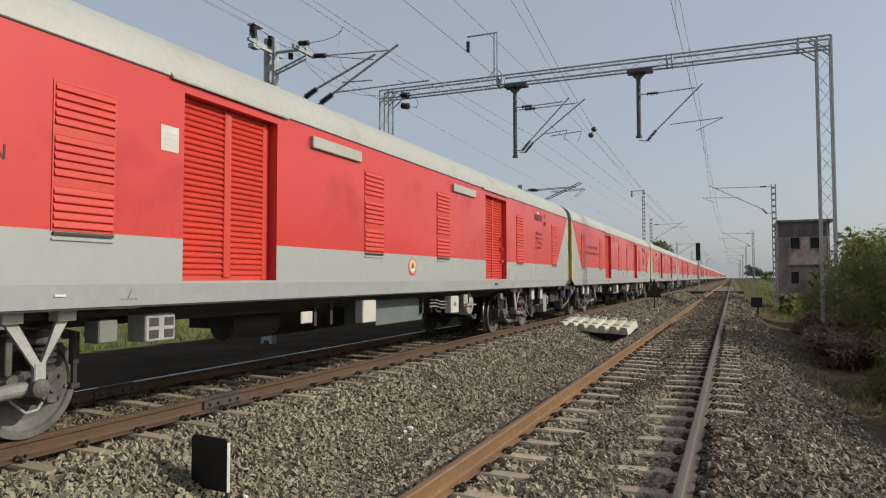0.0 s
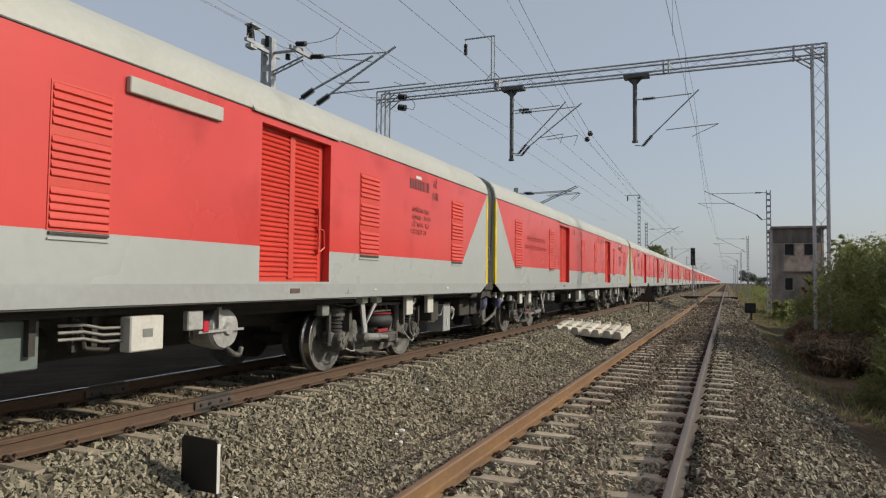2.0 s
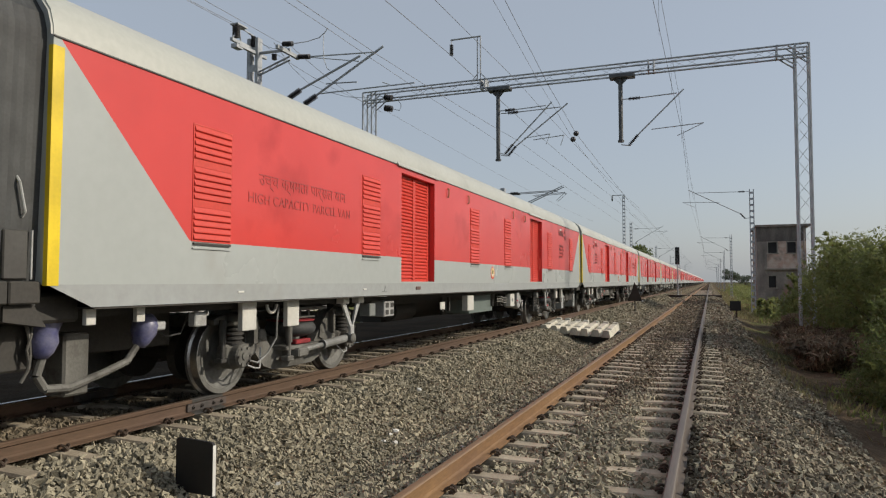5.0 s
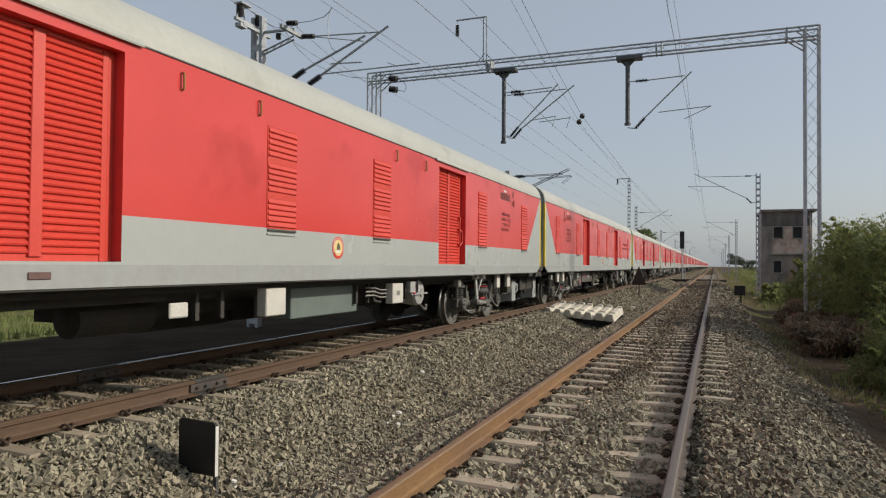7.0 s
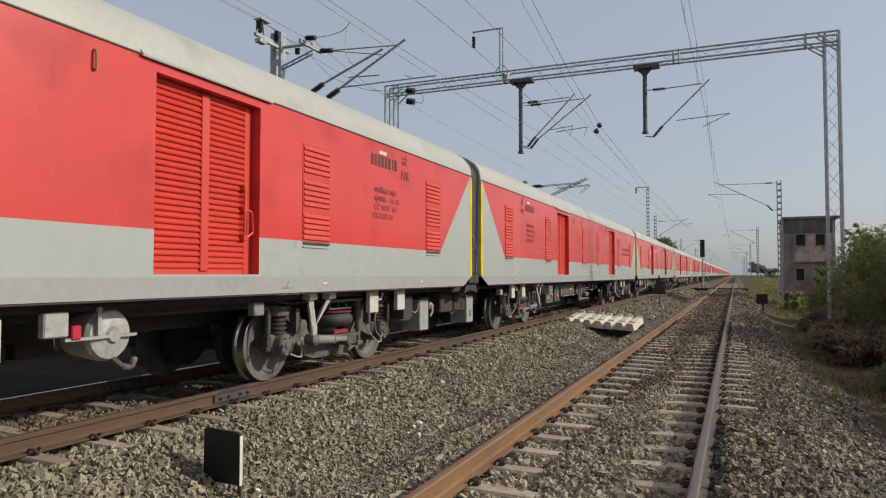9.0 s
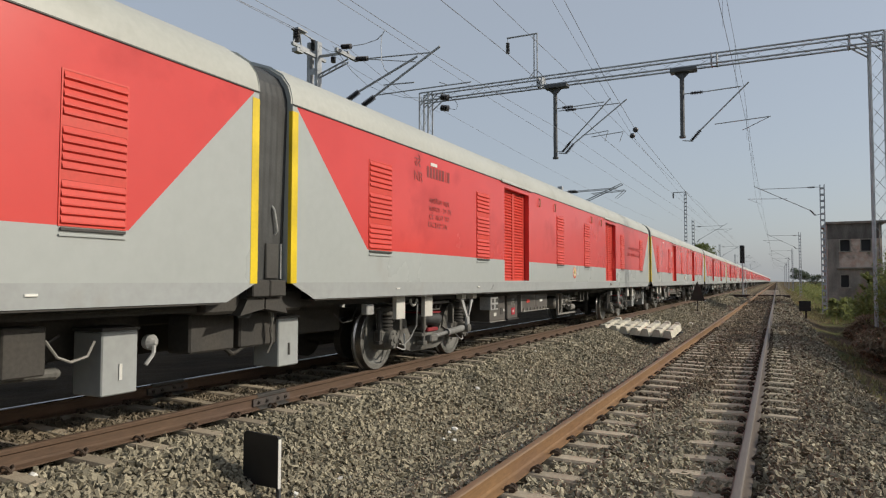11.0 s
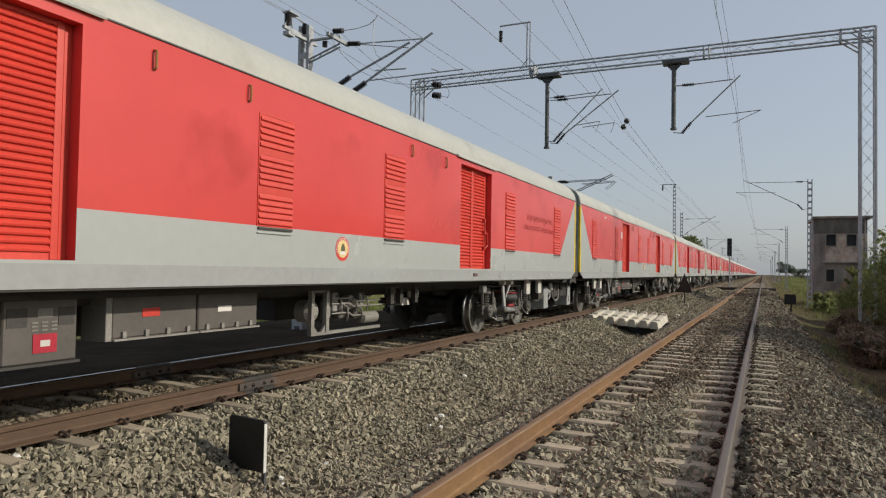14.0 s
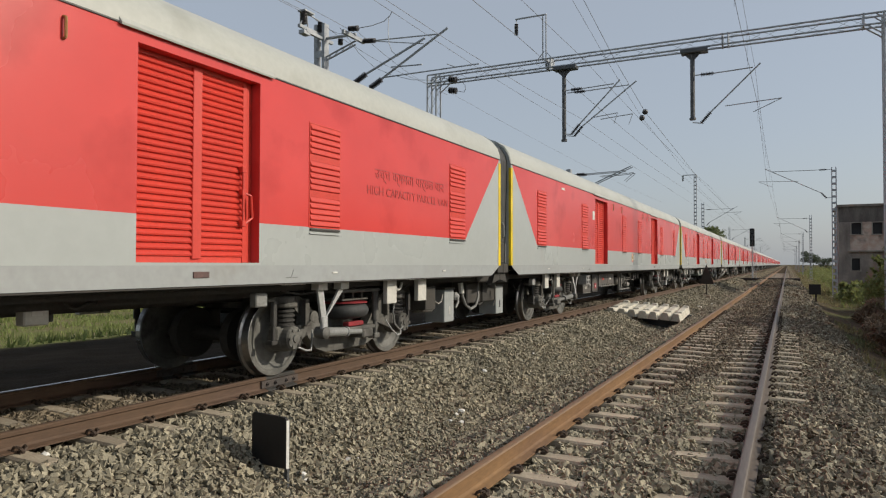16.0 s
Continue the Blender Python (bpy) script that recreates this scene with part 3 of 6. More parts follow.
def side_faces(bm, s):
    """One painted side wall: grey band, red field with slanted ends, two door openings."""
    x = s * NEAR

    def poly(pts, mi, dx=0.0):
        vs = [bm.verts.new((x + s * dx, y, z)) for y, z in pts]
        bm.faces.new(vs if s > 0 else vs[::-1]).material_index = mi
    edges = [-10.10, -5.125, -3.655, 3.655, 5.125, 10.10]
    for a, b in zip(edges, edges[1:]):
        door = abs((a + b) / 2) > 3.6 and abs((a + b) / 2) < 5.3 and s > 0
        if not door:
            poly([(a, 1.32), (b, 1.32), (b, 1.75), (a, 1.75)], 1)
            poly([(a, 1.75), (b, 1.75), (b, 3.30), (a, 3.30)], 0)
        else:
            poly([(a, 1.32), (b, 1.32), (b, 1.345), (a, 1.345)], 1)
            poly([(a, 3.18), (b, 3.18), (b, 3.30), (a, 3.30)], 0)
            xi = x - 0.125
            for y, mi in ((a, 0), (b, 0)):
                vs = [bm.verts.new(p) for p in ((x, y, 1.345), (x, y, 3.18), (xi, y, 3.18), (xi, y, 1.345))]
                bm.faces.new(vs).material_index = mi
            for z, mi in ((1.345, 1), (3.18, 0)):
                vs = [bm.verts.new(p) for p in ((x, a, z), (x, b, z), (xi, b, z), (xi, a, z))]
                bm.faces.new(vs).material_index = mi
            vs = [bm.verts.new(p) for p in ((xi - 0.02, a, 1.345), (xi - 0.02, b, 1.345), (xi - 0.02, b, 3.18), (xi - 0.02, a, 3.18))]
            bm.faces.new(vs).material_index = 0
    poly([(-10.10, 1.13), (10.10, 1.13), (10.10, 1.32), (-10.10, 1.32)], 2)
    for e in (-1, 1):
        out, tip, foot = e * HALF, e * (HALF - 0.08), e * 10.10
        for pts, mi, dx in (([(out, 1.32), (foot, 1.32), (foot, 1.75), (tip, 3.27), (out, 3.27)], 1, 0.0),
                            ([(foot, 1.75), (foot, 3.30), (tip, 3.30), (tip, 3.27)], 0, 0.0),
                            ([(out, 3.27), (tip, 3.27), (tip, 3.30), (out, 3.30)], 1, 0.0),
                            ([(out, 1.32), (e * (HALF - 0.42), 1.13), (foot, 1.13), (foot, 1.32)], 2, 0.0)):
            poly(pts if e < 0 else pts[::-1], mi, dx)


def coach_body(c):
    bm = bmesh.new()
    side_faces(bm, 1)
    side_faces(bm, -1)
    for e in (-1, 1):
        pts = [(NEAR, 1.32), *SECTION, (-NEAR, 1.32)]
        vs = [bm.verts.new((x, e * HALF, z)) for x, z in pts]
        bm.faces.new(vs).material_index = 1
    bmesh.ops.remove_doubles(bm, verts=bm.verts[:], dist=0.001)
    body = part("body", bm, [RED, GREY_PAINT, SOLE], c)
    floor = box(bmesh.new(), -NEAR + 0.01, NEAR - 0.01, -HALF + 0.45, HALF - 0.45, 1.112, 1.128)
    box(floor, -1.32, 1.32, -HALF + 0.45, HALF - 0.45, 1.03, 1.112)
    part("underfloor", floor, UNDER, c)
    bm = bmesh.new()
    rings = [[bm.verts.new((x * k, y, 3.30 + (z - 3.30) * kz)) for x, z in SECTION] for y, k, kz in ((-HALF - 0.02, 0.995, 0.93), (-HALF + 0.18, 1.003, 1.0), (HALF - 0.18, 1.003, 1.0), (HALF + 0.02, 0.995, 0.93))]
    for a, b in zip(rings, rings[1:]):
        for i in range(len(SECTION) - 1):
            bm.faces.new((a[i], b[i], b[i + 1], a[i + 1]))
    bmesh.ops.recalc_face_normals(bm, faces=bm.faces[:])
    part("roof", bm, ROOF, c, "curved cream painted roof", smooth=True)
    bm = bmesh.new()
    for s in (-1, 1):
        box(bm, s * NEAR - 0.004, s * NEAR + 0.012, -HALF, HALF, 3.285, 3.298)
    part("gutter", bm, BOX_DARK, c, "thin dark rain strip")
    return body


def louvre_bm():
    """A framed ventilator with three banks of slanted slats."""
    bm = bmesh.new()
    for y0, y1, z0, z1 in ((-0.295, -0.28, 1.745, 2.94), (0.28, 0.295, 1.745, 2.94), (-0.28, 0.28, 2.925, 2.94), (-0.28, 0.28, 2.505, 2.58), (-0.28, 0.28, 2.095, 2.17), (-0.28, 0.28, 1.745, 1.76)):
        box(bm, 0, 0.007, y0, y1, z0, z1)
    for z0, z1 in ((1.76, 2.095), (2.17, 2.505), (2.58, 2.925)):
        k = 5
        for i in range(k):
            a = z0 + (z1 - z0) * i / k
            h = (z1 - z0) / k
            prism(bm, [(0.002, a), (0.022, a + h * 0.18), (0.022, a + h * 0.34), (0.004, a + h * 0.98)], "y", -0.278, 0.278)
    return bm


def tray_bm():
    bm = bmesh.new()
    box(bm, 0, 0.016, -0.29, 0.29, 1.672, 1.686)
    box(bm, 0, 0.022, -0.28, 0.28, 1.714, 1.736, 0, 1)
    return bm


def door_leaf_bm(y0, y1):
    """One leaf with close horizontal ribs."""
    bm = bmesh.new()
    rows, k = [], 29
    step = (3.14 - 1.40) / k
    for i in range(k):
        a = 1.40 + step * i
        rows += [(0.002, a), (0.026, a + step * 0.12), (0.030, a + step * 0.35), (0.004, a + step * 0.9)]
    rows.append((0.002, 3.14))
    l, r = [bm.verts.new((x, y0, h)) for x, h in rows], [bm.verts.new((x, y1, h)) for x, h in rows]
    for i in range(len(rows) - 1):
        bm.faces.new((l[i], r[i], r[i + 1], l[i + 1]))
    for seq in (l, r):
        bm.faces.new([*seq, bm.verts.new((-0.02, seq[0].co.y, 3.14)), bm.verts.new((-0.02, seq[0].co.y, 1.40))])
    return bm


DOOR_PARTS = (("middle_post", (-0.02, 0.034, -0.055, 0.055, 1.38, 3.16, 0.006)), ("door_sill", (-0.02, 0.010, -0.735, 0.655, 1.346, 1.40, 0.0)), ("door_head", (-0.02, 0.010, -0.735, 0.655, 3.14, 3.179, 0.0)), ("door_stile", (-0.02, 0.020, 0.60, 0.662, 1.346, 3.179, 0.004)), ("edge_strip", (-0.02, 0.012, 0.665, 0.735, 1.346, 3.179, 0.004)))


def handle_bm(turned):
    bm = bmesh.new()
    tube(bm, (0.06, 0.57, 1.72), (0.06, 0.57, 2.30), 0.014)
    for z in (1.74, 2.05, 2.28):
        box(bm, 0.01, 0.075, 0.545, 0.60, z - 0.03, z + 0.03, 0.004)
    chain(bm, [(0.06, 0.57, 2.05), (0.08, 0.66, 2.02), (0.08, 0.68, 1.80), (0.06, 0.60, 1.74)], 0.012)
    if turned:
        bmesh.ops.scale(bm, vec=(1, -1, 1), verts=bm.verts[:])
        bmesh.ops.translate(bm, vec=(0, -0.13, 0), verts=bm.verts[:])
        bmesh.ops.reverse_faces(bm, faces=bm.faces[:])
    return bm


def bellows_bm(e):
    """Gangway rubber, half of the joint between two coaches, with shallow folds."""
    bm = bmesh.new()
    rings = []
    for k in range(7):
        y = HALF - 0.01 + (PITCH / 2 - HALF + 0.01) * k / 6
        f = 0.955 if k % 2 == 0 else 0.952
        rings.append([bm.verts.new((x * f, e * y, 1.15 + (z - 1.15) * (0.985 if k % 2 == 0 else 0.983))) for x, z in [(1.56, 1.15), *SECTION, (-1.56, 1.15)]])
    k = len(rings[0])
    for a, b in zip(rings, rings[1:]):
        for i in range(k):
            bm.faces.new((a[i], b[i], b[(i + 1) % k], a[(i + 1) % k]))
    bm.faces.new(rings[0]), bm.faces.new(rings[-1])
    bmesh.ops.recalc_face_normals(bm, faces=bm.faces[:])
    return bm


def wheelset(c, y):
    bm = bmesh.new()
    tube(bm, (-1.15, 0, 0), (1.15, 0, 0), 0.085, 14)
    for x in (-0.42, 0.42):
        lathe(bm, (x - 0.06, 0, 0), (1, 0, 0), [(0, 0.10), (0, 0.32), (0.12, 0.32), (0.12, 0.10)], 24)
    ax = part("wheelset", bm, UNDER, c, "steel axle with two solid wheels")
    ax.location = (0, y, 0.4575)
    for s in (-1, 1):
        bm = bmesh.new()
        prof = [(0, 0.10), (0.0, 0.36), (-0.01, 0.37), (-0.01, 0.49), (0.022, 0.488), (0.04, 0.462), (0.135, 0.4575), (0.138, 0.452), (0.138, 0.40), (0.118, 0.385), (0.085, 0.30), (0.09, 0.18), (0.135, 0.14), (0.15, 0.13), (0.15, 0.02)]
        lathe(bm, (s * 0.795, 0, 0), (s, 0, 0), prof, 40, 0, [0, 0, 0, 0, 1, 1, 1] + [0] * 7)
        part("wheel", bm, [WHEEL, TREAD], ax, "solid steel wheel with a bright tread", smooth=False)
    return ax


SIDE_FRAME = [(-1.62, 0.90), (-1.45, 0.945), (-1.02, 0.945), (-0.86, 0.88), (-0.66, 0.66), (-0.5, 0.47), (0.5, 0.47), (0.66, 0.66), (0.86, 0.88), (1.02, 0.945), (1.45, 0.945), (1.62, 0.90), (1.62, 0.84), (1.12, 0.82), (0.98, 0.70), (0.82, 0.42), (0.66, 0.26), (0.45, 0.195), (-0.45, 0.195), (-0.66, 0.26), (-0.82, 0.42), (-0.98, 0.70), (-1.12, 0.82), (-1.62, 0.84)]


def bogie(c, yc, e):
    """A two-axle bogie; e is the way to the coach's middle."""
    bm = bmesh.new()
    for s in (-1, 1):
        prism(bm, SIDE_FRAME, "x", s * 1.0 - 0.07, s * 1.0 + 0.07)
    box(bm, -0.95, 0.95, -0.35, 0.35, 0.32, 0.62, 0.02)
    box(bm, -0.95, 0.95, -0.9, -0.8, 0.75, 0.9)
    box(bm, -0.95, 0.95, 0.8, 0.9, 0.75, 0.9)
    b = part("bogie_frame", bm, BOGIE, c, "dusty grey bogie frame with coil and air springs")
    b.location = (0, yc, 0)
    for s in (-1, 1):
        for a in (-1.28, 1.28):
            out = 1 if a > 0 else -1
            bm = bmesh.new()
            lathe(bm, (s * 0.96, a, 0.4575), (s, 0, 0), [(0, 0.16), (0.16, 0.16), (0.18, 0.148), (0.26, 0.142), (0.285, 0.125), (0.285, 0.05), (0.30, 0.045), (0.30, 0.01)], 20)
            box(bm, s * 1.06 - 0.07, s * 1.06 + 0.07, a - 0.21, a + 0.21, 0.42, 0.60, 0.03)
            prism(bm, [(a - out * 0.1, 0.36), (a - out * 0.1, 0.56), (a - out * 0.42, 0.60), (a - out * 0.62, 0.66), (a - out * 0.66, 0.54), (a - out * 0.44, 0.46)], "x", s * 1.0, s * 1.10)
            part("axle_box", bm, BOGIE, b, "round axle box with bolts")
            for k in range(6):
                u = k * math.pi / 3
                part("bolt", lathe(bmesh.new(), (s * 1.243, a + 0.105 * math.cos(u), 0.4575 + 0.105 * math.sin(u)), (s, 0, 0), [(0, 0.017), (0.018, 0.017)], 6), BOGIE, b)
            prof = [(0, 0.125)]
            for k in range(4):
                prof += [(0.02 + k * 0.055, 0.125), (0.038 + k * 0.055, 0.095), (0.056 + k * 0.055, 0.125)]
            part("coil_spring", lathe(bmesh.new(), (s * 1.07, a, 0.60), (0, 0, 1), prof, 18), BOX_DARK, b, "dark coil spring")
            bm = lathe(bmesh.new(), (s * 1.06, a, 0.82), (0, 0, 1), [(0, 0.155), (0.015, 0.165), (0.05, 0.165), (0.06, 0.145), (0.12, 0.14), (0.135, 0.11)], 20)
            part("spring_hat", bm, BOGIE, b)
            bm = tube(bmesh.new(), (s * 1.14, a + out * 0.27, 0.44), (s * 1.14, a + out * 0.27, 0.70), 0.026)
            tube(bm, (s * 1.14, a + out * 0.27, 0.62), (s * 1.14, a + out * 0.27, 0.90), 0.042)
            box(bm, s * 1.06, s * 1.17, a + out * 0.27 - 0.05, a + out * 0.27 + 0.05, 0.40, 0.45, 0.01)
            part("damper", bm, BOX_DARK, b)
            bm = box(bmesh.new(), s * 1.02, s * 1.16, a - out * 0.36, a - out * 0.30, 0.58, 0.90, 0.008)
            part("frame_gusset", bm, BOGIE, b)
            bm = chain(bmesh.new(), [(s * 1.20, a - out * 0.05, 0.36), (s * 1.27, a - out * 0.16, 0.30), (s * 1.27, a - out * 0.26, 0.29), (s * 1.22, a - out * 0.34, 0.38), (s * 1.16, a - out * 0.42, 0.52)], 0.011)
            part("earth_cable", bm, BOGIE_LIGHT, b, "pale looped earth cable")
            part("frame_boss", lathe(bmesh.new(), (s * 1.065, a - out * 0.55, 0.66), (s, 0, 0), [(0, 0.085), (0.03, 0.085), (0.04, 0.06)], 16), BOGIE, b)
        part("air_spring", lathe(bmesh.new(), (s * 1.02, 0, 0.60), (0, 0, 1), [(0, 0.20), (0.015, 0.27), (0.05, 0.325), (0.10, 0.345), (0.15, 0.335), (0.19, 0.30), (0.21, 0.26)], 28), BELLOWS, b, "black rubber air spring", smooth=True)
        part("air_spring_rim", lathe(bmesh.new(), (s * 1.02, 0, 0.806), (0, 0, 1), [(0, 0.30), (0.006, 0.325), (0.018, 0.325), (0.024, 0.28)], 28), RED_DULL, b, "red rim of the air spring")
        bm = box(bmesh.new(), s * 1.02 - 0.28, s * 1.02 + 0.28, -0.50, 0.50, 0.955, 1.0, 0.01)
        for y in (-0.22, 0.0, 0.22):
            box(bm, s * 1.16 - 0.02, s * 1.16 + 0.02, y - 0.02, y + 0.02, 0.85, 0.955)
        box(bm, s * 1.02 - 0.2, s * 1.02 + 0.2, -0.30, 0.30, 0.848, 0.87, 0.004)
        part("spring_plate", bm, BOGIE, b, "grey ribbed spring plate")
        part("stop_block", box(bmesh.new(), s * 1.20 - 0.05, s * 1.20 + 0.05, -0.20, 0.16, 0.505, 0.565, 0.012), RED_DULL, b, "dusty red stop block")
        part("spring_seat", box(bmesh.new(), s * 1.02 - 0.22, s * 1.02 + 0.24, -0.44, 0.44, 0.44, 0.495, 0.012), BOGIE, b)
        tops, foot = ((0.77, 1.23), 1.03) if e > 0 else ((-1.03, -0.58), -0.94)
        for y in tops:
            bm = prism(bmesh.new(), [(y - 0.055, 1.04), (y + 0.055, 1.04), (foot + 0.05, 0.62), (foot - 0.05, 0.62)] if abs(y - foot) < 0.18 else [(y - 0.055, 1.04), (y + 0.055, 1.04), (foot + (0.05 if y > foot else 0.0), 0.70), (foot - (0.05 if y < foot else 0.0), 0.66)], "x", s * 1.385, s * 1.415)
            part("v_bracket_arm", bm, BOGIE_LIGHT, b, "light grey arm of a V-shaped bracket")
            part("bracket_block", box(bmesh.new(), s * 1.34, s * 1.46, y - 0.085, y + 0.085, 1.02, 1.125, 0.006), BOX_WHITE, b)
        part("v_bracket_foot", box(bmesh.new(), s * 1.375, s * 1.425, foot - 0.05, foot + 0.05, 0.44, 0.70, 0.008), BOGIE_LIGHT, b)
        part("damper_eye", lathe(bmesh.new(), (s * 1.30, foot, 0.50), (s, 0, 0), [(0, 0.075), (0.14, 0.075), (0.155, 0.05), (0.165, 0.02)], 14), BOGIE, b)
        end = (s * 1.28, -e * 0.14, 0.42)
        start = (s * 1.33, foot - e * 0.05, 0.50)
        m = Vector(start).lerp(Vector(end), 0.55)
        bm = tube(bmesh.new(), start, m, 0.058, 14)
        tube(bm, Vector(start).lerp(m, 0.93), Vector(start).lerp(m, 1.0), 0.068, 14)
        tube(bm, m, end, 0.036, 12)
        part("yaw_damper", bm, DAMPER, b, "grey tubular damper")
        part("damper_mount", box(bmesh.new(), s * 1.05, s * 1.34, -e * 0.14 - 0.12, -e * 0.14 + 0.12, 0.34, 0.46, 0.02), BOGIE, b)
        y = 0.46 if e < 0 else -0.36
        bm = tube(bmesh.new(), (s * 1.24, y, 0.36), (s * 1.24, y, 0.70), 0.03, 10)
        tube(bm, (s * 1.24, y, 0.55), (s * 1.24, y, 0.95), 0.046, 12)
        box(bm, s * 1.16, s * 1.28, y - 0.07, y + 0.07, 0.30, 0.37, 0.01)
        part("upright_damper", bm, BOGIE, b)
        bm = chain(bmesh.new(), [(s * 1.33, -e * 0.72, 1.05), (s * 1.36, -e * 0.80, 0.86), (s * 1.34, -e * 0.78, 0.64), (s * 1.30, -e * 0.90, 0.46), (s * 1.28, -e * 1.08, 0.36), (s * 1.26, -e * 1.2, 0.40)], 0.013)
        part("brake_hose", bm, DAMPER, b, "pale hanging brake hose")
        bm = chain(bmesh.new(), [(s * 1.35, -e * 0.9 + 0.10 * math.cos(u), 1.06 - 0.10 * math.sin(u)) for u in (0, 0.5, 1.05, 1.57, 2.1, 2.65, 3.14)], 0.02, 8)
        part("hose_loop", bm, BOX_WHITE, b, "white U-shaped hose")
        bm = chain(bmesh.new(), [(s * 1.2, -1.5, 1.02), (s * 1.24, -1.2, 0.97), (s * 1.26, -0.9, 0.99), (s * 1.24, -0.6, 1.04)], 0.012)
        part("cable", bm, BOX_DARK, b)
        part("cable", chain(bmesh.new(), [(s * 1.2, 1.5, 1.02), (s * 1.25, 1.15, 0.95), (s * 1.24, 0.85, 1.0), (s * 1.2, 0.62, 1.06)], 0.012), BOX_DARK, b)
        part("brake_caliper", box(bmesh.new(), s * 0.55 - 0.1, s * 0.55 + 0.1, -0.95, -0.75, 0.35, 0.75, 0.03), UNDER, b)
        part("brake_caliper", box(bmesh.new(), s * 0.55 - 0.1, s * 0.55 + 0.1, 0.75, 0.95, 0.35, 0.75, 0.03), UNDER, b)
    return b


def plate_box(c, name, y0, y1, z0, z1, material, x0=0.95, x1=1.46, label="", bevel=0.012):
    return part(name, box(bmesh.new(), x0, x1, y0, y1, z0, z1, bevel), material, c, label)


def lettering(c, words, y, z, size, material, spread=1.0):
    f = bpy.data.curves.new("lettering", "FONT")
    f.body, f.size, f.extrude, f.space_character = words, size, 0.0015, spread
    tmp = new("lettering", f)
    bpy.context.view_layer.update()
    me = bpy.data.meshes.new_from_object(tmp.evaluated_get(bpy.context.evaluated_depsgraph_get()))
    bpy.data.objects.remove(tmp)
    me.materials.clear()
    me.materials.append(material)
    ob = new("lettering", me)
    ob.parent = c
    ob.matrix_basis = Matrix(((0, 0, 1, NEAR + 0.003), (1, 0, 0, y), (0, 1, 0, z), (0, 0, 0, 1)))
    return ob


def number_block(c, yc, ink, flip):
    """Running number (as bars), railway initials and load limit."""
    y = yc - 0.50
    at = y + (0.12 if flip else 0)
    for k, (dy, wide) in enumerate([(0.105 * n, 0.072) for n in range(6)] + [(0.66, 0.022), (0.72, 0.075)]):
        part("number_bar", box(bmesh.new(), NEAR + 0.001, NEAR + 0.004, at + dy, at + dy + wide, 2.93, 3.10), ink, c, "dark bar of the painted running number" if k == 0 else "")
    iy = y - 0.30 if flip else y + 0.95
    lettering(c, "NR", iy, 2.83, 0.21, ink)
    lettering(c, "उरे", iy + 0.02, 3.05, 0.20, ink)
    for k, words in enumerate(("अधिकतम वहन", "क्षमता - 24 टन", "CC NOT TO", "EXCEED 24t" if flip else "EXCEED 24")):
        lettering(c, words, y + (0.16 if flip else 0.05) + (0.04 if k < 3 else 0.0), 2.54 - 0.125 * k, 0.118, ink, 1.1)
    part("number_plate", box(bmesh.new(), NEAR, NEAR + 0.008, yc - 0.26, yc - 0.04, 3.12, 3.17), WHITE, c, "small white plate")


def name_block(c, yc, ink):
    lettering(c, "HIGH CAPACITY PARCEL VAN", yc - 1.05, 2.24, 0.165, ink, 1.05)
    lettering(c, "उच्च क्षमता पार्सल यान", yc - 0.85, 2.46, 0.20, ink, 1.05)


def emblem(c):
    bm = bmesh.new()
    for x, r, mi in ((0.004, 0.152, 1), (0.006, 0.112, 0), (0.008, 0.108, 2)):
        lathe(bm, (NEAR, 0, 1.56), (1, 0, 0), [(0, r), (x, r)], 32, mi)
    for k in range(15):
        a = -0.35 + 0.275 * k
        y, z = 0.131 * math.cos(a), 1.56 + 0.131 * math.sin(a)
        box(bm, NEAR + 0.0035, NEAR + 0.0055, y - 0.009, y + 0.009, z - 0.008, z + 0.008, 0, 0)
    prism(bm, [(-0.045, 1.53), (0.045, 1.53), (0.042, 1.58), (0.022, 1.615), (0, 1.63), (-0.022, 1.615), (-0.042, 1.58)], "x", NEAR + 0.0085, NEAR + 0.010, 3)
    prism(bm, [(-0.075, 1.49), (0.06, 1.485), (0.05, 1.529), (-0.05, 1.529)], "x", NEAR + 0.0085, NEAR + 0.010, 0)
    part("emblem", bm, [WHITE, RED_DOOR, GOLD, EMBLEM_DARK], c, "round red and yellow emblem")


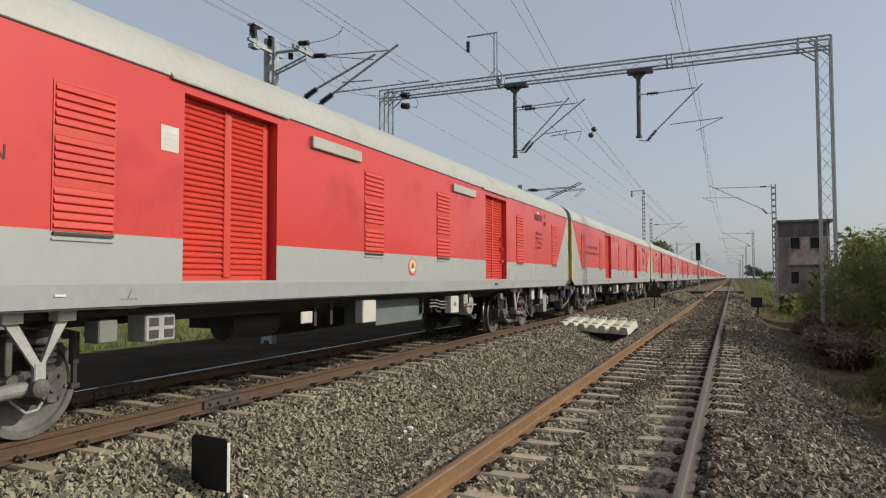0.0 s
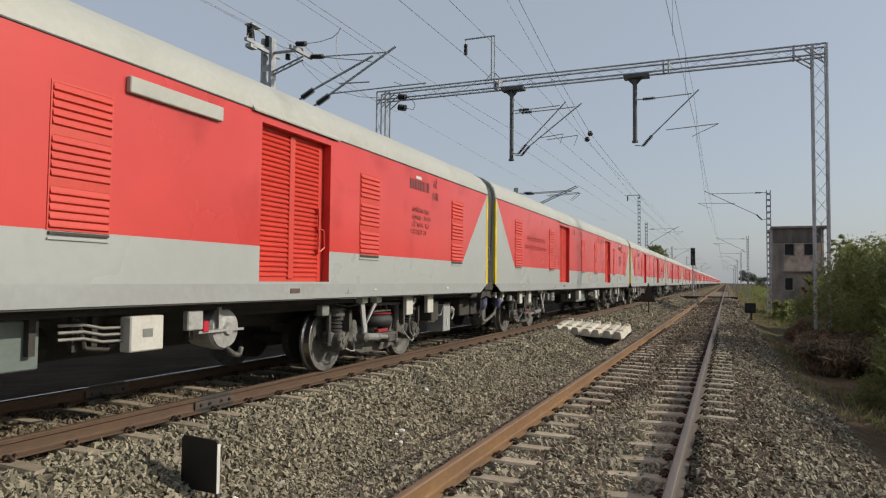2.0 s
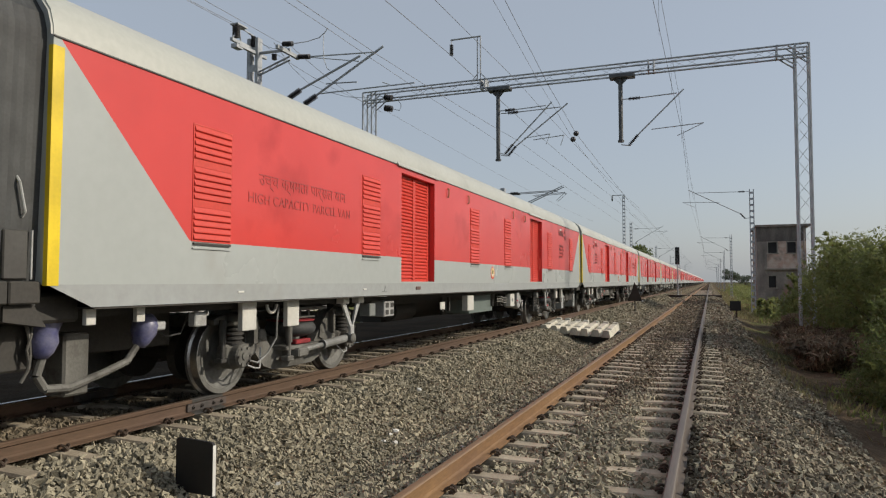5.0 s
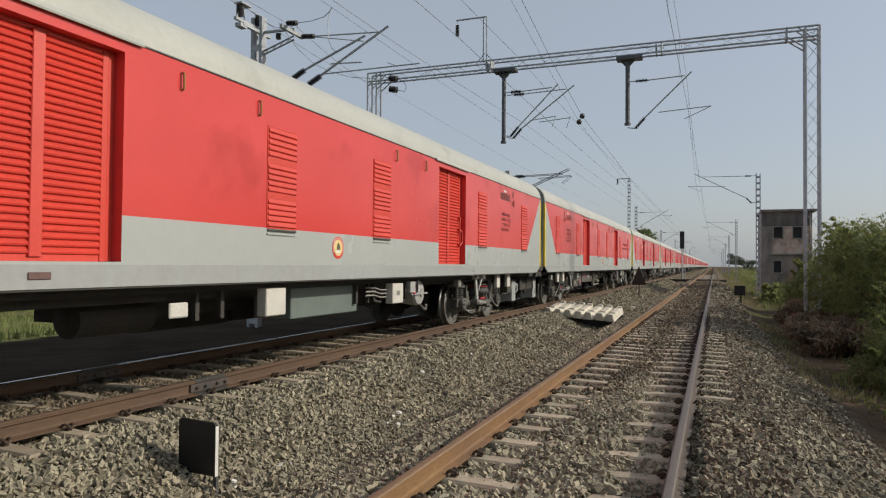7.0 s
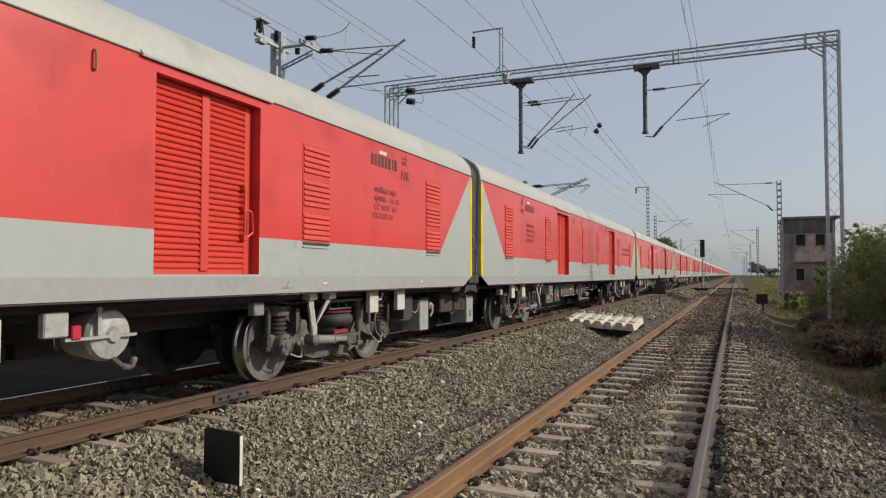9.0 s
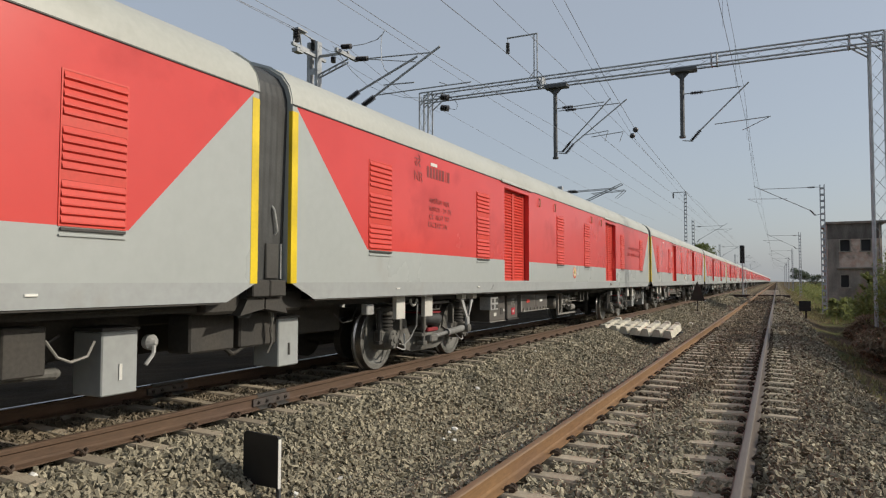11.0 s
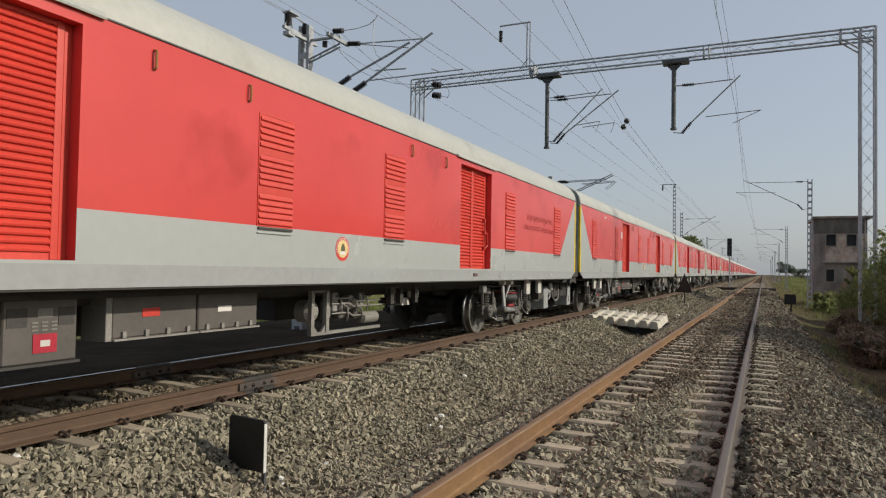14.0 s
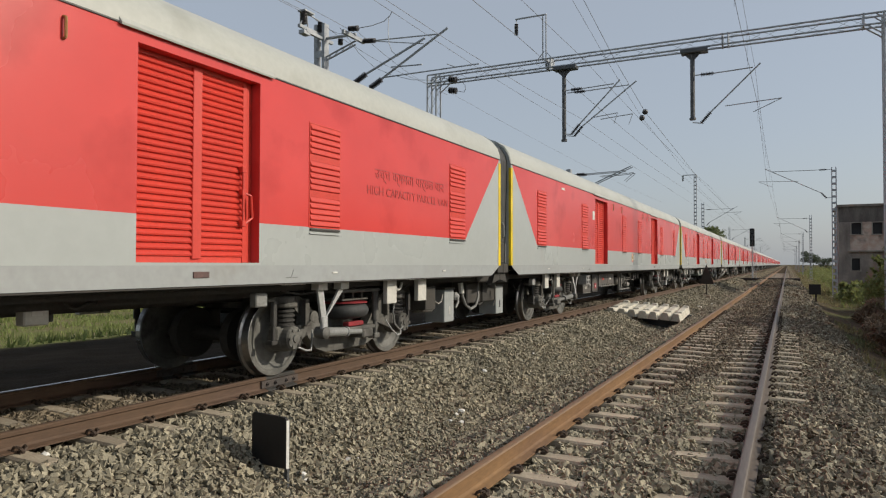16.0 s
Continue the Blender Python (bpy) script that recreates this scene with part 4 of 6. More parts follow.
def equipment_plain(c):
    """Boxes, tank and pipework under the first kind of van."""
    lattice_box(c, -5.39, -5.02)
    plate_box(c, "junction_box", -5.90, -5.70, 0.80, 1.0, BOX_GREY, 1.25, 1.44)
    plate_box(c, "tilted_plate", -2.89, -2.63, 0.79, 0.94, BOX_WHITE, 1.42, 1.44, "pale bent plate")
    plate_box(c, "fuse_box", -1.42, -1.02, 0.71, 1.04, BOX_WHITE, 1.36, 1.5, "off-white equipment box")
    plate_box(c, "battery_box", -0.48, 1.31, 0.60, 1.02, TEAL, 0.6, 1.20, "long grey equipment box")
    w = plate_box(c, "switch_box", 1.98, 2.38, 0.69, 1.02, BOX_WHITE, 1.36, 1.5, "off-white equipment box")
    plate_box(c, "gauge_box", 2.72, 2.94, 0.84, 1.04, BOGIE_LIGHT, 1.4, 1.48)
    bm = bmesh.new()
    lathe(bm, (0.92, 3.47, 0.81), (1, 0, 0), [(0, 0.20), (0.30, 0.235), (0.36, 0.235), (0.40, 0.21), (0.43, 0.08), (0.46, 0.06), (0.46, 0.02)], 24)
    box(bm, 1.36, 1.385, 2.98, 3.70, 0.79, 0.815)
    box(bm, 1.34, 1.37, 3.30, 3.34, 0.83, 1.06)
    part("brake_cylinder", bm, BOGIE_LIGHT, c, "pale round brake cylinder")
    part("cock_handle", box(bmesh.new(), 1.36, 1.40, 3.03, 3.12, 0.80, 0.92, 0.01), RED_SPOT, c, "small red cock handle")
    part("elbow_pipe", chain(bmesh.new(), [(1.3, 3.50, 0.60), (1.34, 3.58, 0.52), (1.36, 3.66, 0.50), (1.34, 3.72, 0.58)], 0.03, 8), BOGIE, c)
    bm = bmesh.new()
    lathe(bm, (0.45, -3.25, 0.76), (0, 1, 0), [(0, 0.05), (0.03, 0.19), (1.0, 0.19), (1.03, 0.05)], 20)
    part("air_tank", bm, UNDER, c)
    part("air_tank", lathe(bmesh.new(), (0.2, 0.9, 0.70), (0, 1, 0), [(0, 0.05), (0.03, 0.2), (1.1, 0.2), (1.13, 0.05)], 20), UNDER, c)
    for y0, y1, z0 in ((-1.25, 0.6, 0.40), (0.7, 2.5, 0.42), (2.6, 3.9, 0.40), (4.0, 5.6, 0.42)):
        plate_box(c, "far_side_box", y0, y1, z0, 1.02, UNDER, -1.42, -0.7)
    bm = bmesh.new()
    box(bm, -0.3, 0.3, -6.3, -3.0, 0.94, 1.02)
    box(bm, -0.3, 0.3, -3.0, 6.3, 0.70, 1.02)
    box(bm, 0.9, 1.02, -6.3, 6.3, 0.93, 1.02)
    for y in (-2.3, -1.9, 1.2, 1.6, 1.8, 3.0):
        box(bm, 1.2, 1.26, y - 0.03, y + 0.03, 0.72, 1.02)
    chain(bm, [(1.3, 1.6, 1.0), (1.32, 1.65, 0.75), (1.3, 1.9, 0.72), (1.3, 2.1, 0.82)], 0.02)
    part("underframe_beam", bm, UNDER, c)
    for z in (0.84, 0.90, 0.96):
        part("conduit", chain(bmesh.new(), [(1.30, 1.40, z), (1.34, 1.62, z), (1.36, 1.80, z - 0.04), (1.40, 1.98, z - 0.04)], 0.014, 6), FRAME_PALE, c)
    part("fuse_label", box(bmesh.new(), 1.501, 1.504, 2.12, 2.24, 0.82, 0.90), BOX_GREY, w)


def lattice_box(c, y0, y1):
    b = plate_box(c, "lattice_box", y0, y1, 0.77, 1.03, BOGIE_LIGHT, 1.2, 1.44, "pale box with four square openings")
    w = (y1 - y0) / 2
    # the openings are dark blocks on the face, hollow shade given as colour
    for i in (0, 1):
        for k in (0, 1):
            part("opening", box(bmesh.new(), 1.435, 1.446, y0 + w * i + 0.045, y0 + w * (i + 1) - 0.03, 0.80 + 0.115 * k, 0.88 + 0.115 * k), BOX_DARK, b)


def equipment_panels(c):
    """Dark cabinets, long grey lockers and an open compressor frame."""
    lattice_box(c, -5.39, -5.01)
    plate_box(c, "dark_cabinet", -4.87, -4.02, 0.52, 1.04, LOCKER, 0.6, 1.20, "grey-brown equipment cabinet")
    for y0, y1, z0, z1, m in ((-4.66, -4.52, 0.62, 0.69, BOX_WHITE), (-4.30, -4.16, 0.64, 0.78, BOX_DARK), (-4.12, -4.06, 0.70, 0.75, WHITE), (-4.70, -4.46, 0.745, 0.765, BOX_WHITE)):
        part("data_plate", box(bmesh.new(), 1.2005, 1.206, y0, y1, z0, z1), m, c)
    part("cabinet_foot", box(bmesh.new(), 0.7, 1.21, -4.87, -4.02, 0.50, 0.518), FRAME_PALE, c)
    part("cable_duct", box(bmesh.new(), 1.10, 1.30, -5.0, -4.9, 0.86, 1.04, 0.01), FRAME_PALE, c)
    p = plate_box(c, "panel_cabinet", -3.95, -3.33, 0.53, 1.04, LOCKER, 0.6, 1.23, "dark cabinet with a red warning plate")
    part("warning_plate", box(bmesh.new(), 1.231, 1.236, -3.71, -3.51, 0.61, 0.76), RED_SPOT, p)
    part("warning_mark", box(bmesh.new(), 1.2365, 1.239, -3.65, -3.57, 0.66, 0.71), WHITE, p)
    part("display", box(bmesh.new(), 1.231, 1.236, -3.68, -3.55, 0.89, 0.96), FRAME_PALE, p)
    for y0, y1 in ((-3.92, -3.76), (-3.50, -3.36)):
        part("vent", box(bmesh.new(), 1.231, 1.235, y0, y1, 0.82, 0.97), BOX_DARK, p)
    for i in range(3):
        for k in range(3):
            part("label_strip", box(bmesh.new(), 1.231, 1.235, -3.72 + 0.08 * k, -3.67 + 0.08 * k, 0.785 + 0.03 * i, 0.797 + 0.03 * i), FRAME_PALE, p)
    part("cabinet_foot", box(bmesh.new(), 0.7, 1.25, -3.97, -3.31, 0.505, 0.528), BOX_DARK, p)
    for y0, y1 in ((-2.98, -1.99), (-1.97, -1.08)):
        q = plate_box(c, "locker", y0, y1, 0.66, 1.04, LOCKER, 0.6, 1.21, "grey equipment locker with latches")
        part("locker_sill", box(bmesh.new(), 1.14, 1.25, y0, y1, 0.64, 0.658), FRAME_PALE, q)
        for k in range(4):
            y = y0 + 0.12 + k * (y1 - y0 - 0.24) / 3
            part("latch", box(bmesh.new(), 1.211, 1.232, y - 0.02, y + 0.02, 0.662, 0.72), FRAME_PALE, q)
    part("locker_post", box(bmesh.new(), 0.9, 1.22, -3.05, -2.985, 0.64, 1.05, 0.005), FRAME_PALE, c)
    part("warning_plate", box(bmesh.new(), 1.211, 1.216, -2.66, -2.46, 0.84, 0.92), RED_DOOR, c)
    part("data_plate", box(bmesh.new(), 1.211, 1.216, -1.70, -1.50, 0.84, 0.90), WHITE, c)
    bm = bmesh.new()
    for y in (0.05, 0.38):
        prism(bm, [(y - 0.035, 0.46), (y + 0.035, 0.46), (y + 0.03, 1.04), (y - 0.03, 1.04)], "x", 1.10, 1.16)
    prism(bm, [(0.08, 0.47), (0.18, 0.47), (0.08, 0.57)], "x", 1.115, 1.145)
    prism(bm, [(0.35, 0.47), (0.25, 0.47), (0.35, 0.57)], "x", 1.115, 1.145)
    prism(bm, [(0.34, 0.72), (0.45, 0.66), (0.45, 0.80), (0.34, 0.80)], "x", 1.11, 1.15)
    box(bm, 1.10, 1.16, 0.02, 1.75, 0.435, 0.475)
    box(bm, 1.10, 1.16, 0.02, 0.42, 0.99, 1.04)
    part("compressor_frame", bm, FRAME_PALE, c, "open pale steel frame")
    part("compressor", lathe(bmesh.new(), (0.85, 0.20, 0.74), (1, 0, 0), [(0, 0.15), (0.16, 0.15), (0.20, 0.12), (0.24, 0.05)], 18), FRAME_PALE, c, "round compressor head")
    part("compressor_motor", box(bmesh.new(), 0.6, 1.0, 0.5, 1.35, 0.58, 0.92, 0.05), BOX_DARK, c)
    part("air_filter", lathe(bmesh.new(), (1.08, 1.30, 0.60), (0, 1, 0), [(0, 0.05), (0.02, 0.085), (0.40, 0.085), (0.42, 0.05)], 16), FRAME_PALE, c, "pale round air filter")
    for y, z0, z1, m in ((0.62, 0.72, 0.98, FRAME_PALE), (0.78, 0.62, 0.86, BOGIE), (1.0, 0.74, 0.94, FRAME_PALE), (1.15, 0.60, 0.82, BOGIE), (1.30, 0.76, 0.96, FRAME_PALE)):
        part("valve_block", box(bmesh.new(), 1.0, 1.12, y - 0.07, y + 0.07, z0, z1, 0.015), m, c)
        part("air_pipe", chain(bmesh.new(), [(1.12, y, z1 - 0.04), (1.17, y + 0.05, z1 - 0.08), (1.17, y + 0.07, z0 + 0.05), (1.12, y + 0.12, z0 - 0.04)], 0.014), FRAME_PALE, c)
    for z, y1 in ((0.90, 1.75), (0.83, 1.9), (0.70, 1.5)):
        part("air_pipe", chain(bmesh.new(), [(1.13, 0.5, z), (1.15, 0.9, z), (1.15, 1.0, z - 0.05), (1.15, y1, z - 0.05)], 0.012), FRAME_PALE, c)
    bm = prism(bmesh.new(), [(2.53, 0.73), (2.79, 0.73), (2.73, 0.85), (2.59, 0.85)], "x", 0.75, 1.10)
    part("brake_cover", bm, BOX_WHITE, c, "pale sloping cover")
    part("brake_cylinder", box(bmesh.new(), 0.75, 1.10, 2.33, 2.53, 0.73, 0.85, 0.04), BOX_DARK, c)
    plate_box(c, "junction_box", 2.07, 2.16, 0.93, 1.06, BOX_WHITE, 1.05, 1.15, "small pale hanging box")
    plate_box(c, "junction_box", 2.24, 2.33, 0.92, 1.06, BOX_WHITE, 1.05, 1.15, "small pale hanging box")
    lab = plate_box(c, "gauge_box", 3.12, 3.33, 0.83, 0.97, BOX_WHITE, 0.88, 1.0, "pale box with a white label")
    part("data_plate", box(bmesh.new(), 1.001, 1.005, 3.18, 3.27, 0.91, 0.96), WHITE, lab)
    part("cable", chain(bmesh.new(), [(1.1, 3.37, 1.05), (1.1, 3.43, 0.97), (1.1, 3.50, 0.95), (1.1, 3.62, 1.0), (1.1, 3.67, 0.98), (1.1, 3.72, 1.06)], 0.014), UNDER, c)
    for y0, y1, z0 in ((-5.2, -3.5, 0.42), (-2.4, -1.2, 0.5), (1.6, 3.4, 0.45)):
        plate_box(c, "far_side_box", y0, y1, z0, 1.02, UNDER, -1.42, -0.7)
    bm = bmesh.new()
    box(bm, -0.3, 0.3, -6.3, 6.3, 0.86, 1.02)
    box(bm, 0.9, 1.02, -6.3, 6.3, 0.95, 1.02)
    plate_box(c, "far_side_locker", 4.62, 4.95, 0.64, 0.98, BOX_GREY, -1.5, -1.40)
    plate_box(c, "far_side_cover", 5.28, 5.72, 0.70, 0.90, BOX_WHITE, -1.5, -1.40)
    for y in (1.9, 2.2, 2.7):
        box(bm, 1.2, 1.28, y - 0.05, y + 0.05, 0.78, 1.02)
    part("underframe_beam", bm, UNDER, c)




def build_coach(label, boxes, turned, panels):
    """One parcel van, at its middle on the rail."""
    c = thing("parcel_van", label, "train car", (TX, 0, TZ), "vans of the parcel train")
    coach_body(c)
    first = None
    for y in LOUVRES:
        if first is None:
            first = part("louvre", louvre_bm(), RED_DOOR, c, "red slatted ventilator")
            first.location = (NEAR, y, 0)
            tray = part("louvre_tray", tray_bm(), [GREY_PAINT, BOX_DARK], first)
        else:
            lo = again("louvre", first, c, (NEAR, y, 0))
            again("louvre_tray", tray, lo)
    door = None
    for y in DOORS:
        if door is None:
            door = part("sliding_door", box(bmesh.new(), -0.035, -0.012, -0.735, 0.735, 1.346, 3.179), RED_DOOR, c, "closed red ribbed sliding door")
            door.location = (NEAR - 0.125, y, 0)
            part("door_latch", handle_bm(True), RED_DOOR, door)
            fittings = [part(name, box(bmesh.new(), *size), RED_DOOR, door) for name, size in DOOR_PARTS]
            pair = [part("door_leaf", door_leaf_bm(*ends), RED_DOOR, door) for ends in ((-0.735, -0.055), (0.055, 0.60))]
        else:
            d = again("sliding_door", door, c, (NEAR - 0.125, y, 0))
            part("door_latch", handle_bm(False), RED_DOOR, d)
            for leaf in pair:
                again("door_leaf", leaf, d)
            for (name, size), fitting in zip(DOOR_PARTS, fittings):
                again(name, fitting, d)
        bm = bmesh.new()
        prism(bm, [(NEAR - 0.01, 3.285), (NEAR + 0.035, 3.268), (NEAR + 0.04, 3.285), (NEAR - 0.005, 3.345)], "y", y - 0.92, y + 0.92)
        part("door_hood", bm, ROOF, c, "cream drip hood over the door")
        if (y < 0) == (not boxes and not turned):
            plate_box(c, "step_plate", y - 0.13, y + 0.06, 1.205, 1.262, PLATE_BROWN, NEAR, NEAR + 0.012, "dull red-brown plate", bevel=0.003)
    for e in (-1, 1):
        part("yellow_strip", box(bmesh.new(), NEAR - 0.045, NEAR + 0.004, min(e * (HALF + 0.004), e * (HALF - 0.10)), max(e * (HALF + 0.004), e * (HALF - 0.10)), 1.31, 3.22), YELLOW, c, "yellow edge marking")
        bl = part("bellows", bellows_bm(e), BELLOWS, c, "dark grey folded gangway rubber")
        ym = e * (HALF + 0.19)
        if e < 0:
            bm = chain(bmesh.new(), [(1.50, ym, 2.16), (1.545, ym, 2.10), (1.545, ym + 0.05, 1.88), (1.51, ym + 0.05, 1.84)], 0.011)
            part("gangway_latch", bm, BOGIE_LIGHT, bl, "thin bent latch rod")
            part("gangway_rod", tube(bmesh.new(), (1.535, ym + 0.12, 1.36), (1.535, ym + 0.12, 1.74), 0.009), BOGIE_LIGHT, bl)
            part("gangway_cover", box(bmesh.new(), 1.49, 1.525, ym - 0.10, ym + 0.10, 1.36, 1.74, 0.01), BOX_DARK, bl)
        y0, y1 = sorted((e * (HALF + 0.006), e * (PITCH / 2 - 0.004)))
        part("buffer_plate", box(bmesh.new(), 0.6, 1.57, y0, y1, 1.17, 1.345, 0.012), UNDER, bl, "dark plate under the gangway rubber")
        bm = prism(bmesh.new(), [(e * (HALF + 0.01), 1.16), (e * (PITCH / 2 - 0.01), 1.16), (e * (PITCH / 2 - 0.01), 1.04), (e * (HALF - 0.10), 0.98)], "x", 1.30, 1.50)
        part("draw_gear_cover", bm, UNDER, bl)
        bm = bmesh.new()
        y0, y1 = sorted((e * (HALF - 0.5), e * (HALF + 0.33)))
        box(bm, -0.30, 0.30, y0, y1, 0.85, 1.15, 0.02)
        box(bm, -1.30, 1.40, y0 + 0.25 * (e < 0), y1 - 0.25 * (e > 0), 1.0, 1.25, 0.03)
        box(bm, 0.8, 1.12, y0 + 0.1, y1 - 0.1, 0.60, 1.0, 0.02)
        box(bm, -1.2, -0.5, y0, y1, 0.45, 1.0, 0.02)
        part("coupler", bm, UNDER, c)
        blue = not boxes and not turned and e < 0
        y = -11.33 if blue else e * (HALF + 0.02)
        if blue:
            loop = [(1.20, y, 0.74), (1.20, y - 0.06, 0.56), (1.20, y + 0.02, 0.44), (1.20, y + 0.25, 0.42), (1.20, y + 0.60, 0.50), (1.20, y + 0.88, 0.58), (1.20, y + 1.0, 0.72)]
        else:
            loop = [(1.02, y, 0.98), (1.08, y + e * 0.03, 0.80), (1.08, y + e * 0.10, 0.62), (1.06, y + e * 0.22, 0.55), (1.04, y + e * 0.29, 0.54)]
        part("air_hose", chain(bmesh.new(), loop, 0.036 if blue else 0.024, 8), BOGIE if blue else UNDER, c)
        bm = bmesh.new()
        if blue:
            lathe(bm, (1.20, y - 0.02, 0.70), (0, 0.1, 1), [(0, 0.05), (0.05, 0.09), (0.14, 0.12), (0.22, 0.105), (0.30, 0.13), (0.36, 0.11), (0.38, 0.05)], 14)
        else:
            tube(bm, (1.02, y, 0.99), (1.06, y + e * 0.03, 0.80), 0.045, 12)
        part("hose_coupling", bm, BLUE if blue else BOX_DARK, c, "blue wrapped hose coupling" if blue else "", smooth=blue)
        if blue and e < 0:
            bm = bmesh.new()
            lathe(bm, (1.20, -10.30, 0.70), (0.1, 0.25, 1), [(0, 0.05), (0.06, 0.085), (0.15, 0.12), (0.24, 0.125), (0.30, 0.09), (0.34, 0.04)], 14)
            part("hose_coupling", bm, BLUE, c, "blue wrapped hose coupling", smooth=True)
            part("hose_clip", box(bmesh.new(), 1.24, 1.33, -10.22, -10.08, 0.86, 0.95, 0.015), BOGIE_LIGHT, c)
            part("coupler_block", box(bmesh.new(), 0.85, 1.10, -11.05, -10.78, 0.32, 0.88, 0.02), BOGIE, c, "grey hanging coupler block")
            for y in (-11.10, -10.55):
                plate_box(c, "steel_tab", y - 0.05, y + 0.05, 0.97, 1.12, BOX_WHITE, 1.42, 1.47, bevel=0.004)
        bogie(c, e * 7.45, -e)
        for k in (-1.28, 1.28):
            wheelset(c, e * 7.45 + k)
        for k in (0.57, 1.46):
            p = plate_box(c, "guard_plate", e * (7.45 + k) - 0.13, e * (7.45 + k) + 0.13, 0.78, 1.115, BOX_WHITE, 1.38, 1.45, "pale hanging guard plate", 0.006)
        mid = 10.42 if e > 0 else -11.10
        k = -9.66 if e < 0 else 5.42
        plate_box(c, "sensor_box", k - 0.09, k + 0.09, 0.87, 1.02, BOGIE_LIGHT if e < 0 else DAMPER, 1.30, 1.40, "small pale hanging box")
        if e > 0 or turned:
            eb = plate_box(c, "end_box", mid - 0.185, mid + 0.185, 0.33, 0.89, SOLE, 0.78, 1.16, "pale grey hanging end box")
            part("latch", box(bmesh.new(), 1.161, 1.172, mid - 0.015, mid + 0.015, 0.46, 0.60), BOX_DARK if e < 0 else WHITE, eb)
            part("cap", box(bmesh.new(), 0.76, 1.175, mid - 0.195, mid + 0.195, 0.892, 0.925, 0.006), BOX_DARK, eb)
        if e > 0:
            plate_box(c, "brake_box", 9.30, 9.64, 0.60, 0.98, UNDER, 1.0, 1.30, "dark brake box")
            part("brake_hose", chain(bmesh.new(), [(1.16, 9.72, 0.86), (1.2, 9.80, 0.72), (1.2, 9.92, 0.67), (1.18, 10.08, 0.70), (1.16, 10.16, 0.82)], 0.012, 6), FRAME_PALE, c, "thin drooping pale hose")
            part("brake_pipe", lathe(bmesh.new(), (1.0, 9.40, 0.58), (0.2, 1, 0), [(0, 0.03), (0.05, 0.045), (0.40, 0.045), (0.46, 0.055), (0.50, 0.03)], 10), BOGIE, c)
            part("cock_body", lathe(bmesh.new(), (1.05, 10.80, 0.76), (1, 0, 0), [(0, 0.07), (0.06, 0.075), (0.09, 0.05), (0.12, 0.02)], 12), BOGIE_LIGHT, c, "pale brake cock")
            part("cock_lever", chain(bmesh.new(), [(1.14, 10.80, 0.76), (1.16, 10.78, 0.66), (1.15, 10.70, 0.56)], 0.02, 7), BOGIE_LIGHT, c)
            bm = bmesh.new()
            prism(bm, [(11.70, 1.30), (11.86, 1.31), (11.90, 0.98), (11.84, 0.94), (11.68, 0.95)], "x", 1.32, 1.345)
            part("rubber_flap", bm, BELLOWS, c)
        if e < 0:
            part("drain_hose", chain(bmesh.new(), [(1.20, -11.50, 1.02), (1.21, -11.47, 0.88), (1.20, -11.45, 0.74), (1.21, -11.47, 0.62), (1.19, -11.52, 0.52)], 0.015, 7), BOGIE, c, "dusty hanging hose")
            part("drain_hose", chain(bmesh.new(), [(1.20, -11.44, 1.02), (1.22, -11.46, 0.9), (1.21, -11.49, 0.78), (1.20, -11.46, 0.68)], 0.012, 7), BOGIE, c, "dusty hanging hose")
        if turned and e > 0:
            part("air_hose", chain(bmesh.new(), [(1.10, 11.0, 0.98), (1.13, 11.02, 0.76), (1.14, 11.14, 0.58), (1.14, 11.36, 0.50), (1.14, 11.58, 0.54), (1.13, 11.72, 0.70), (1.10, 11.76, 0.98)], 0.026, 8), DAMPER, c, "pale drooping air hose")
            part("hose_coupling", tube(bmesh.new(), (1.10, 11.0, 0.99), (1.12, 11.01, 0.80), 0.05, 10), BOX_WHITE, c, "pale hose coupling")
        bm = bmesh.new()
        lo, hi = sorted((e * 9.3, e * 11.05))
        box(bm, -1.35, -0.75, lo, hi, 0.42, 1.01, 0.02)
        box(bm, -0.55, 0.65, lo, hi, 0.62, 1.01, 0.02)
        part("end_frame", bm, UNDER, c)
        bm = bmesh.new()
        chain(bm, [(1.0, e * 9.4, 1.0), (1.02, e * 9.55, 0.78), (1.0, e * 9.75, 0.76), (1.0, e * 9.95, 0.88)], 0.012)
        part("end_pipe", bm, BOX_DARK, c)
        for k in (6.42, 9.3):
            plate_box(c, "end_lug", e * k - 0.05, e * k + 0.05, 1.222, 1.243, WHITE, NEAR, NEAR + 0.012, bevel=0.003)
    for y in (-5.76, 5.63):
        lift = chain(bmesh.new(), [(NEAR + 0.002, y, 1.20), (NEAR + 0.002, y + 0.02, 1.235), (NEAR + 0.002, y + 0.03, 1.27)], 0.004, 5)
        part("lifting_mark", lift, BOX_GREY, c, "small black lifting mark")
        for k in range(4):
            part("lifting_mark", box(bmesh.new(), NEAR, NEAR + 0.003, y - 0.08 + 0.05 * k, y - 0.045 + 0.05 * k, 1.182, 1.194), BOX_GREY, c)
    for y0, y1 in ((-5.89, -5.61), (-8.6, -8.35), (8.3, 8.58), (5.55, 5.9)):
        part("pale_strip", box(bmesh.new(), NEAR - 0.10, NEAR - 0.02, y0, y1, 1.105, 1.124, 0.003), WHITE, c)
    number_block(c, -8.05 if turned else 8.1, INK_WORN if turned else INK, turned)
    name_block(c, 8.15 if turned else -8.15, INK if boxes else INK_FADED)
    emblem(c)
